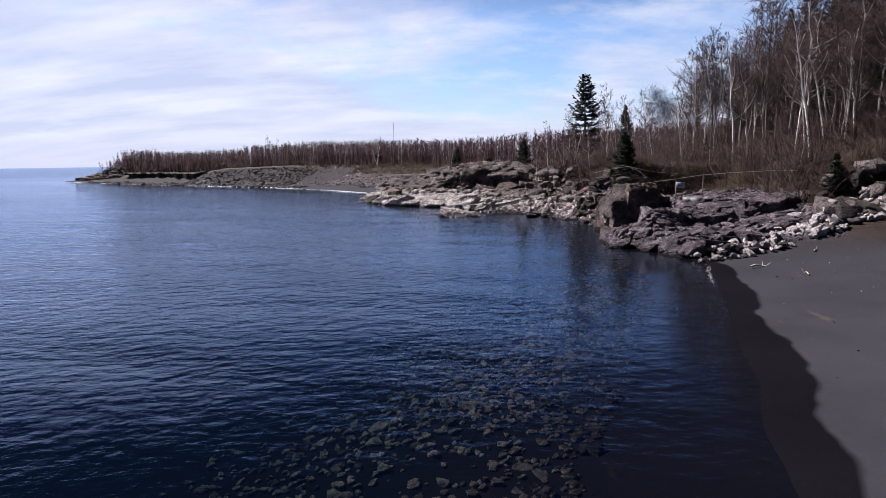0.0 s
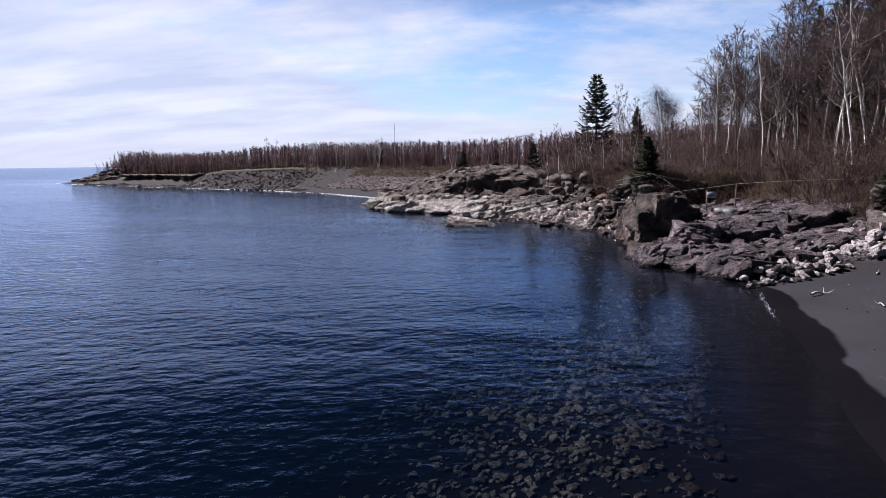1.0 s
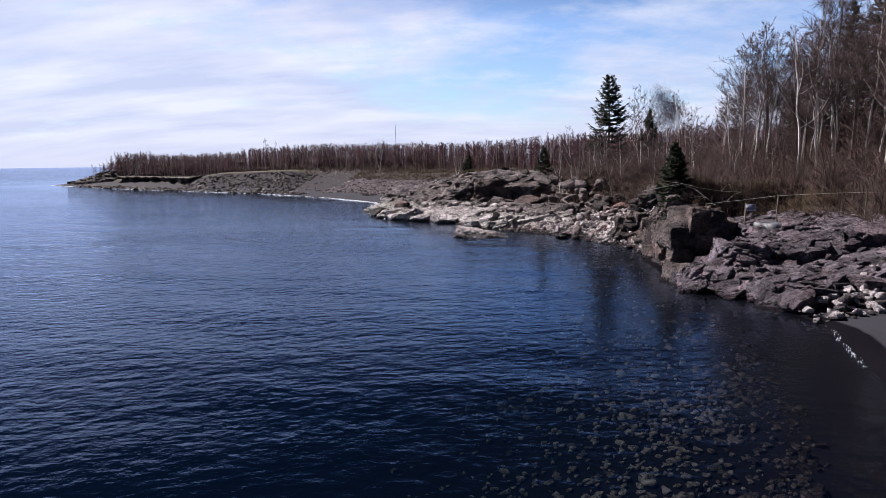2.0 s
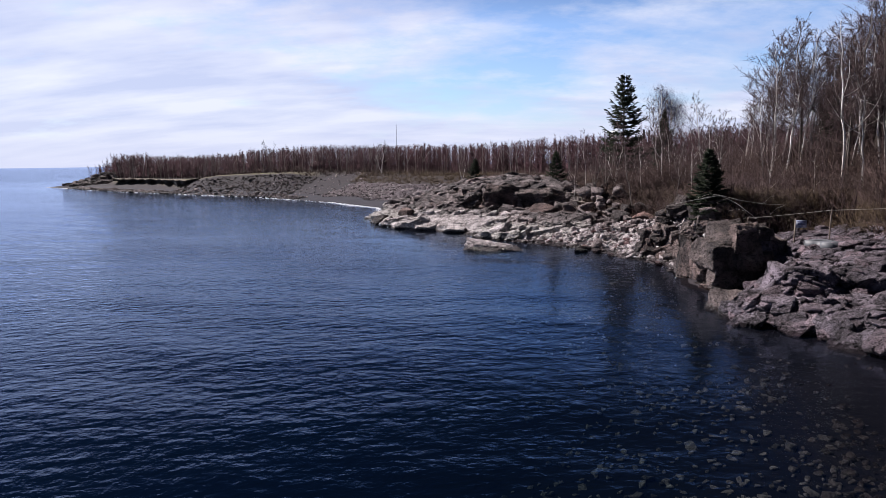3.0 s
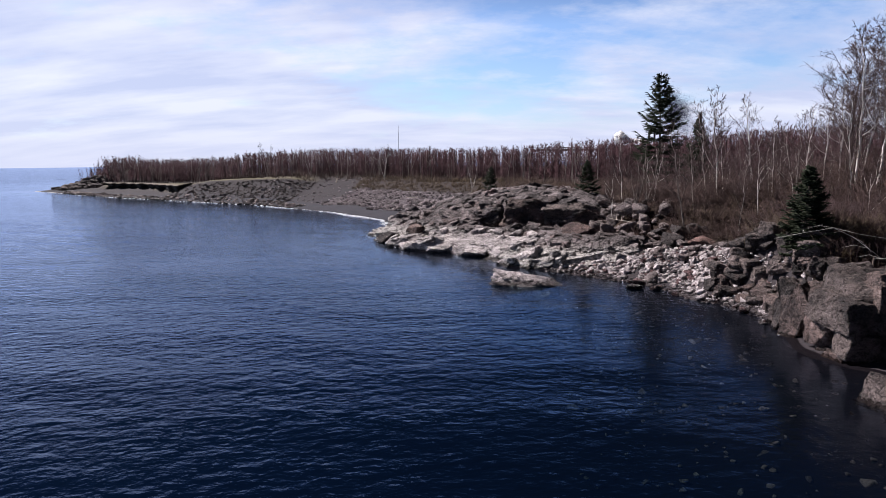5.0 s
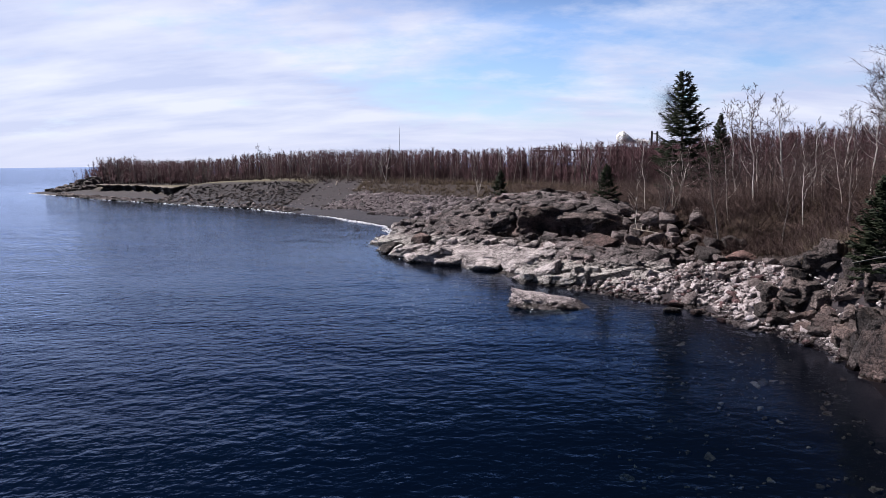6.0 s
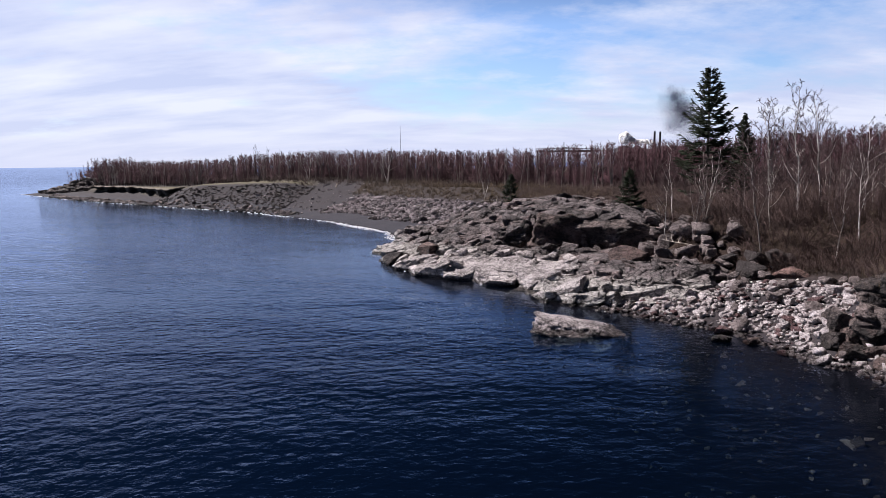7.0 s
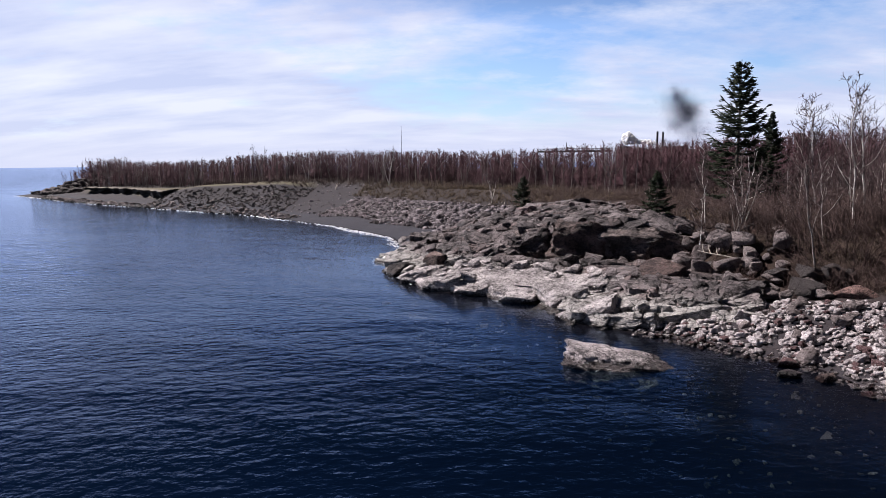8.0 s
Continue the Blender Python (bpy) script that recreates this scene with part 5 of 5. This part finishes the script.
def turf_bank():
    """The broken edge of the far terrace: a dark peat face under a lip of dry turf."""
    t = thing("turf_bank", "eroded black peat bank with a dry turf lip", "bank")
    g = np.random.default_rng(31)
    x = np.arange(-96.5, -60.5, 0.4)
    y = turf_edge(x) + g.normal(0, 0.12, len(x))
    top = np.interp(x, [-100, -64, -56, -35], [2.4, 2.5, 3.6, 4.1]) + 0.08 * np.sin(x * 1.7) + g.normal(0, 0.03, len(x))
    deep = np.interp(x, [-96.5, -90, -70, -65, -60.5], [0.2, 0.8, 0.9, 1.2, 0.3]) * (0.62 + 0.3 * np.sin(x * 0.53) + 0.25 * np.sin(x * 1.37 + 1))

    def strip(name, rows, mat):
        n = len(x)
        v = np.concatenate([np.stack(r, axis=1) for r in rows])
        i = np.arange(n - 1)
        q = np.concatenate([np.stack([i + k * n, i + 1 + k * n, i + 1 + (k + 1) * n, i + (k + 1) * n], axis=1) for k in range(len(rows) - 1)])
        part(name, mesh_np(name, v, q, mat=mat), t)

    strip("peat_face", [(x, y + 0.55, top - deep - 0.3), (x, y + 0.2 + g.normal(0, 0.08, len(x)), top - deep * 0.6), (x, y - 0.12, top - 0.12)], two_tone("black_peat", (0.0045, 0.004, 0.004), (0.014, 0.012, 0.011), 1.5))
    strip("turf_lip", [(x, y - 0.12, top - 0.12), (x, y - 0.3, top), (x, y - 0.2, top + 0.13), (x, y + 1.6, top + 0.12), (x, y + 3.0, top + 0.04), (x, y + 4.2, top - 0.25)], two_tone("dead_turf", (0.040, 0.031, 0.022), (0.098, 0.078, 0.055), 1.2))


turf_bank()


# ---- works on the skyline ----
def works():
    p = thing("industrial_plant", "dark works building with two chimneys on the skyline", "factory")
    v, q = joined([box((113, 505, 8.3), (16, 18, 16.5)), box((109, 503, 16.8), (6, 12, 2)), box((127, 505, 7.4), (11, 16, 16.5)), box((144, 506, 9.0), (15, 16, 17.0)), box((160, 508, 7.4), (10, 12, 16.5))])
    part("hall", mesh_np("hall", v, q, mat=MAT["steel"]), p)
    for x, h in ((130.6, 28.3), (134.6, 28.0)):
        v, q = chain([(x, 500, 8), (x, 500, 18), (x, 500, h)], (0.95, 0.8, 0.7), 10)
        part("chimney", mesh_np("chimney", v, q, mat=MAT["steel"]), p)
    c = thing("conveyor_gantry", "long dark conveyor gantry on trestle legs", "gantry")
    v, q = joined([box((55, 400, 13.1), (43, 1.6, 1.1)), box((55, 400, 14.6), (43, 1.6, 0.3))])
    part("deck", mesh_np("deck", v, q, mat=MAT["steel"]), c)
    for i in range(18):
        x = 35 + i * 2.35
        v, q = tubes([(x, 400, 13.4), (x, 400, 13.4)], [(x, 400, 14.6), (x + 2.35, 400, 14.6)], 0.12, 0.12, 4)
        part("brace", mesh_np("brace", v, q, mat=MAT["steel"]), c)
    for x in (38, 48, 58, 68, 75):
        v, q = tubes([(x - 0.8, 400, 3), (x + 0.8, 400, 3)], [(x, 400, 13.4), (x, 400, 13.4)], 0.3, 0.22, 4)
        part("leg", mesh_np("leg", v, q, mat=MAT["steel"]), c)
    v, q = tubes([(50, 400, 13), (50, 400, 15.6)], [(50, 400, 18.2), (53, 400, 14.6)], 0.3, 0.2, 4)
    part("boom", mesh_np("boom", v, q, mat=MAT["steel"]), c)
    t = thing("headframe", "dark square tower on the wooded skyline", "tower")
    v, q = joined([box((222, 480, 13), (5, 5, 24)), box((240, 480, 8), (18, 12, 16)), box((262, 482, 6.5), (20, 12, 16))])
    part("tower_block", mesh_np("tower_block", v, q, mat=MAT["steel"]), t)
    m = thing("radio_mast", "thin radio mast above the far wood", "mast")
    v, q = chain([(-35, 300, 3), (-35, 300, 14), (-35, 300, 23)], (0.12, 0.09, 0.06), 5)
    part("mast_pole", mesh_np("mast_pole", v, q, mat=MAT["steel"]), m)


works()


def smoke():
    """Dark smoke: a very great many fine flecks, dense in the billows and thin at their rims."""
    g = np.random.default_rng(2)
    puffs = [((160 + g.normal(0, 5.5), 530, 44 + g.normal(0, 6.0)), g.uniform(4, 8), 4300) for _ in range(24)]
    puffs += [((153.5 + g.normal(0, 3), 530, 58 + g.normal(0, 2.5)), g.uniform(3, 5), 1500) for _ in range(9)]
    puffs += [((168 + g.normal(0, 5), 530, g.uniform(18, 36)), g.uniform(5, 8), 1500) for _ in range(20)]
    spots = np.concatenate([np.array(c) + g.standard_normal((k, 3)) * 0.68 * r for c, r, k in puffs])
    v = spots[:, None] + g.normal(0, 0.082, (len(spots), 3, 3))
    me = mesh_np("smoke_cloud", v.reshape(-1, 3), tris=np.arange(len(spots) * 3).reshape(-1, 3), mat=plain("dark_smoke", (0.045, 0.044, 0.085), thin=0.3))
    tagged(new("smoke_cloud", me), "dark grey smoke billowing above the works", "smoke", kind="stuff")


def steam():
    """Billows of white steam: many overlapping lumpy puffs."""
    g = np.random.default_rng(1)
    vs, fs, off = [], [], 0
    for x in g.triangular(102, 107, 127, 190):
        v, f = stone(g, (1, 1, 1), 3, 6, 0.12)
        r = g.uniform(0.9, 2.7) * (1 if x < 115 else 0.7)
        lift = 4.6 * math.exp(-((x - 107) / 4.5) ** 2) * g.uniform(0, 1.5) + g.uniform(0, 2.6)
        v = v / np.maximum(np.linalg.norm(v, axis=1, keepdims=True), 0.2) * (0.42 + 0.16 * np.linalg.norm(v, axis=1, keepdims=True))
        vs.append(v * r + (x, 490 + g.normal(0, 1.2), 19.2 + lift))
        fs.append(f + off)
        off += len(v)
    me = mesh_np("steam_cloud", np.concatenate(vs), tris=np.concatenate(fs), mat=plain("white_steam", (1.0, 1.0, 1.0), thin=0.5), smooth=True)
    tagged(new("steam_cloud", me), "bright white steam drifting from the works", "smoke", kind="stuff")


steam()
smoke()


# ---- stones ----
rng = np.random.default_rng(60)
# quarry stones between the beach and the ledge
px, py, pz = scatter(rng, 1200, (10.8, 22), (25.5, 32.5), lambda x, y, d: (y - 0.36 * (x - 11) > 26.3) & (y - 0.36 * (x - 11) < 28.6 + 0.12 * (x - 11)) & (d > -0.3))
px, py, pz = px[:290], py[:290], pz[:290]
back = np.clip((py - 0.36 * (px - 11) - 26.3) / 2.4, 0, 1)
loose_stones("quarry_stone", "white broken quarry stone piled at the end of the beach", "stone", MAT["quarry_stone"], rng, zip(px, py, pz + back * 0.3), np.minimum(1.2 * np.exp(rng.normal(-1.3, 0.42, len(px))) * np.clip(0.5 + 0.09 * (px - 10.5), 0.45, 1.3), 0.62), "quarry stones", 3, 10, 0.1)
# dark boulders at the top of the beach
px, py, pz = scatter(rng, 120, (18, 25), (29, 34), lambda x, y, d: y - 0.36 * (x - 11) > 27.0)
loose_stones("boulder", "dark angular boulder at the foot of the hillside", "rock", MAT["boulder"], rng, list(zip(px, py, pz + 0.2))[:46], rng.uniform(0.5, 1.25, 46), "hillside boulders", 3, 6, 0.1)
# boulders between the headland slabs and the cove
px, py, pz = scatter(rng, 400, (2.5, 12.5), (57, 66.5), lambda x, y, d: (d > 2.2) & (y < 69 - 0.4 * x) & (x + y < 74.5))
loose_stones("boulder", "brown-grey angular boulder tumbled below the rock brow", "rock", MAT["boulder"], rng, list(zip(px, py, pz + 0.12))[:110], np.minimum(np.exp(rng.normal(-0.45, 0.4, 110)), 1.3), "tumbled boulders", 3, 10, 0.1)
boulder("boulder", (5.0, 60.9, 1.65), (2.8, 1.9, 1.8), MAT["reddish"], "large reddish-brown cracked boulder", (8, -6, 20), 4, 3)
boulder("boulder", (6.4, 62.6, 1.7), (1.7, 1.5, 1.3), MAT["boulder"], "rounded grey boulder beside the reddish one", (0, 10, 60), 4, 5)
boulder("boulder", (8.0, 64.2, 2.1), (1.4, 1.3, 1.5), MAT["boulder"], "upright grey-brown boulder at the brush edge", (0, 0, 10), 4, 6)
boulder("boulder", (11.7, 55.6, 1.6), (1.7, 1.2, 0.95), MAT["reddish"], "pink-brown boulder at the back of the cobbles", (0, 12, -10), 4, 8)
boulder("boulder", (0.6, 57.8, 0.35), (3.2, 1.7, 1.5), MAT["washed"], "tilted pale block with a shadowed side at the water", (0, -24, -8), 5, 9, flat=True)
boulder("boulder", (3.4, 58.6, 0.6), (3.6, 2.6, 1.3), MAT["headland"], "low brown slab between cobbles and headland", (4, 5, 16), 5, 12, flat=True)
boulder("boulder", (-9.6, 70.4, 0.15), (2.7, 1.6, 1.5), MAT["cliff"], "dark wet rock at the tip of the headland", (0, 8, 30), 5, 14)
boulder("boulder", (-7.4, 70.6, 0.7), (2.0, 1.5, 1.7), MAT["cliff"], "dark squared block on the headland tip", (0, 0, 25), 4, 15)
boulder("boulder", (-10.6, 77.5, 0.2), (2.0, 1.3, 0.9), MAT["washed"], "pale rock lapped by foam beyond the tip", (0, 0, 50), 4, 16)
boulder("boulder", (-0.75, 51.2, -0.12), (1.5, 1.3, 0.7), MAT["cliff"], "dark wet rock against the pale islet", (0, 8, 20), 4, 21, flat=True)
boulder("boulder", (6.0, 50.1, 0.05), (1.1, 0.6, 0.4), MAT["dark_stone"], "flat dark stone just above the water", (0, 0, 10), 3, 17)
boulder("boulder", (7.1, 49.7, 0.05), (0.9, 0.6, 0.45), MAT["reddish"], "reddish stone at the waterline", (0, 0, 10), 3, 18)
boulder("boulder", (9.0, 33.0, 0.15), (1.7, 1.5, 1.4), MAT["ledge"], "dark rounded block at the foot of the ledge", (0, 0, 20), 5, 19, flat=True)
# cobbles of the cove: the nearest singly, the rest as one bank
ok = lambda x, y, d: (d > -0.4) & (d < np.minimum(6.4, 2.2 + 1.2 * np.maximum(y - 46.5, 0)) - 0.2 * np.maximum(y - 52, 0)) & (y > 42.6)
px, py, pz = scatter(rng, 7000, (2.0, 14.5), (42.5, 59), ok)
size = np.exp(rng.normal(-1.95, 0.45, len(px)))
near = np.argsort(-size)[:260]
rest = np.setdiff1d(np.arange(len(px)), near)
loose_stones("cobble", "pale angular cobble on the cove beach", "stone", MAT["pale_stone"], rng, zip(px[near], py[near], pz[near]), np.minimum(size[near], 0.8), "cove cobbles", 2, 10, 0.12)
stone_field("cobble_bank", "bank of small pale cobbles in the cove", MAT["pale_stone"], rng, zip(px[rest], py[rest], pz[rest]), size[rest], 1)
px, py, pz = scatter(rng, 300, (4, 14), (44, 58), lambda x, y, d: (d > 0.2) & (d < 6.8))
loose_stones("boulder", "brown angular rock lying among the cobbles", "rock", MAT["boulder"], rng, list(zip(px, py, pz + 0.03))[:48], np.exp(rng.normal(-0.8, 0.35, 48)), "rocks among the cobbles", 3, 8, 0.12)
# pale gravel bank on the far beach
ok = lambda x, y, d: (d > 4.2 + 1.2 * lumps(x, y, 0.3, 3.0)) & (d < 16.5 + 1.5 * lumps(x, y, 0.25, 1.0)) & (x > -29 + 0.25 * (y - 100))
px, py, pz = scatter(rng, 21000, (-28, 6), (82, 128), ok)
keep_n = min(len(px), 6000)
stone_field("gravel_bank", "bank of pale broken stones on the far beach", MAT["bank_stone"], rng, zip(px[:keep_n], py[:keep_n], pz[:keep_n]), np.exp(rng.normal(-1.55, 0.42, keep_n)), 1)
px, py, pz = scatter(rng, 900, (-42, -22), (108, 148), lambda x, y, d: (d > 4) & (rng.uniform(0, 1, len(d)) < 0.5 + 0.5 * lumps(x, y, 0.35, 6.0)))
stone_field("sand_slope_stones", "small stones scattered over the far sand slope", MAT["bank_stone"], rng, list(zip(px, py, pz))[:260], np.exp(rng.normal(-1.7, 0.45, min(len(px), 260))), 1)
# rubble and boulders along the far shore and point
px, py, pz = scatter(rng, 9000, (-66, -33), (112, 156), lambda x, y, d: (d > 3) & (y < turf_edge(x) - 0.3))
stone_field("rubble_slope", "dark rubble slope below the far wood", MAT["dark_stone"], rng, list(zip(px, py, pz))[:2300], np.exp(rng.normal(-1.95, 0.55, min(len(px), 2300))), 1)
px, py, pz = scatter(rng, 24000, (-110, -28), (112, 180), lambda x, y, d: (d > -0.4) & (d < 2.6))
stone_field("shore_stones", "line of dark and brown stones along the far waterline", MAT["boulder"], rng, list(zip(px, py, pz))[:900], np.exp(rng.normal(-1.25, 0.5, 900)), 1)
px, py, pz = scatter(rng, 6000, (-124, -88), (180, 212), lambda x, y, d: (d > -1) & (np.hypot((x + 104) / 16, (y - 191) / 11) < 1))
stone_field("point_boulders", "heap of dark boulders at the end of the far point", MAT["dark_stone"], rng, list(zip(px, py, pz))[:1000], np.exp(rng.normal(-0.45, 0.45, min(len(px), 1000))), 1)
px, py, pz = scatter(rng, 700, (6, 24), (6, 30), lambda x, y, d: (d > 1.3) & (y - 0.36 * (x - 11) < 26.2))
stone_field("beach_pebbles", "scattered small pale pebbles and shell grit on the sand", MAT["quarry_stone"], rng, list(zip(px, py, pz))[:170], np.exp(rng.normal(-3.4, 0.4, 170)), 1, sink=0.05)
# stones lying on the bed in the shallows: a cobbled belt off the beach, then scattered ones along the ledge
belt = lambda x, y, d: (d < -2.3 - 0.6 * lumps(x, y, 0.45, 1.0)) & (d > -10.5) & (rng.uniform(0, 1, len(d)) < smooth(d, -10.5, -5.5) * (0.30 + 0.70 * smooth(y, 26, 17)) * (0.55 + 0.45 * lumps(x, y, 0.6, 2.0)))
px, py, pz = scatter(rng, 26000, (-9, 9.5), (3, 27), belt)
qx, qy, qz = scatter(rng, 1400, (-8, 11), (27, 60), lambda x, y, d: (d < -0.5) & (d > -8.5))
size = np.concatenate([np.exp(rng.normal(-2.4, 0.45, len(px))), np.exp(rng.normal(-2.35, 0.5, len(qx)))])
px, py, pz = np.concatenate([px, qx]), np.concatenate([py, qy]), np.concatenate([pz, qz])
near = np.argsort(-size)[:290]
rest = np.setdiff1d(np.arange(len(px)), near)
loose_stones("sunken_stone", "brownish stone on the lake bed in clear shallows", "stone", MAT["sunken"], rng, zip(px[near], py[near], pz[near] - 0.1), np.minimum(size[near], 0.36), "sunken stones", 2, 10, 0.2)
stone_field("sunken_gravel", "small stones scattered over the lake bed", MAT["sunken"], rng, zip(px[rest], py[rest], pz[rest]), size[rest], 1)
for k, (x, y, ln) in enumerate(((8.3, 37.2, 1.5), (4.6, 32.0, 1.3), (6.4, 43.4, 1.4), (3.0, 37.0, 1.2), (6.2, 41.4, 1.0), (7.0, 38.6, 0.9), (-9.6, 63.3, 1.6), (-7.7, 60.4, 1.6), (2.8, 46.0, 1.1), (5.2, 46.2, 1.0), (5.8, 34.6, 0.9))):
    z = float(ground_height(np.array([x]), np.array([y]))[0])
    boulder("sunken_slab", (x, y, max(z, -1.3) - 0.18), (ln * 0.75, ln * 0.6, 0.42), MAT["sunken"], "pale flat slab under clear greenish water", (8, -9, 25 * k), 4, 90 + k, rough=0.1)


# ---- foam and driftwood ----
def foam():
    """Broken foam: a great many small flecks drifting along parts of the waterline."""
    m = two_tone("white_foam", (0.30, 0.31, 0.33), (0.45, 0.46, 0.48), 6.0, 0.6)
    g = np.random.default_rng(9)
    t = thing("foam", "thin broken line of white foam along the shore", "foam", kind="stuff")
    for lo, hi, per, band, big in ((32, 36, 16, 0.35, 0.16), (36, 39, 7, 0.35, 0.17), (6, 7, 16, 0.05, 0.016), (28, 32, 9, 0.22, 0.08)):
        vs, fs, off = [], [], 0
        for k in range(lo, hi):
            a, b = COAST[k], COAST[k + 1]
            ln = np.hypot(*(b - a))
            nor = np.array([-(b - a)[1], (b - a)[0]]) / ln
            for u in g.uniform(0, 1, int(ln * per)):
                p = a + (b - a) * u
                w = math.sin(p[0] * 0.9 + p[1] * 0.5) + 0.6 * math.sin(p[1] * 1.7)
                if g.uniform(-1.2, 1.6) > w + 0.5:
                    continue
                c = p + nor * (g.normal(0, band) + 0.25 * math.sin(p[1] * 0.4))
                r = big * g.uniform(0.3, 1.0)
                ang = np.arange(6) * math.pi / 3 + g.uniform(0, 1)
                rr = r * g.uniform(0.5, 1.2, 6)
                dirx = (b - a) / ln
                ex, ey = np.cos(ang) * rr * 2.2, np.sin(ang) * rr * 0.8
                ring = c + dirx * ex[:, None] + nor * ey[:, None]
                top = np.column_stack([c + (ring - c) * 0.6, np.full(6, 0.035)])
                vs.append(np.concatenate([np.column_stack([ring, np.full(6, 0.005)]), top]))
                i = np.arange(6)
                j = (i + 1) % 6
                fs.append(np.concatenate([np.stack([i, j, j + 6], 1), np.stack([i, j + 6, i + 6], 1), np.array([(6, 7, 8), (6, 8, 9), (6, 9, 10), (6, 10, 11)])]) + off)
                off += 12
        if vs:
            part("foam_line", mesh_np("foam_line", np.concatenate(vs), tris=np.concatenate(fs), mat=m), t)


foam()


def log(x, y, length, radius, turn, tip=3, label="bleached driftwood trunk lying among the stones", limbs=3, seed=0):
    g = np.random.default_rng(seed)
    t = np.linspace(0, 1, 8)
    line = np.stack([t * length, 0.08 * length * np.sin(t * 2.6), 0.05 * np.sin(t * 5)], axis=1)
    pieces = [chain(line, radius * (1 - 0.7 * t), 6)]
    for _ in range(limbs):
        k = g.integers(2, 7)
        d = unit(np.array([0.6, g.choice((-1, 1)) * g.uniform(0.4, 1), g.uniform(0.1, 0.7)]))
        ln = length * g.uniform(0.15, 0.4)
        pieces.append(chain([line[k], line[k] + d * ln * 0.5, line[k] + d * ln + (0, 0, 0.1)], (radius * 0.5, radius * 0.35, 0.006), 5))
    v, q = joined(pieces)
    ob = new("driftwood_log", mesh_np("driftwood_log", v, q, mat=MAT["driftwood"], smooth=True))
    z = float(ground_height(np.array([x]), np.array([y]))[0])
    ob.matrix_basis = pose(x, y, z + radius * 1.4, 0, -tip, turn)
    tagged(ob, label, "log")


log(11.6, 58.2, 3.8, 0.07, -18, 2, "thin grey fallen trunk behind the cobbles", 3, 1)
log(9.4, 61.6, 2.6, 0.05, 140, 10, "bleached forked branch leaning by the boulders", 4, 2)
log(12.4, 42.8, 2.6, 0.06, 8, 6, "pale fallen branch on the cliff top", 2, 3)
log(-3.0, 104, 3.0, 0.12, 20, 0, "bleached log on the far beach", 2, 4)
log(-12.0, 108, 4.0, 0.12, -10, 0, "bleached log at the top of the far beach", 2, 5)
log(13.4, 22.6, 0.7, 0.025, 70, 0, "short grey stick on the dark sand", 1, 7)
log(12.2, 24.6, 0.9, 0.05, 20, 0, "dark waterlogged branch at the edge of the sand", 2, 8)
log(-29.0, 139, 1.6, 0.14, 80, 30, "uprooted stump on the far sand slope", 5, 9)
log(16.0, 27.2, 0.5, 0.03, 30, 0, "short white stick on the sand", 1, 6)
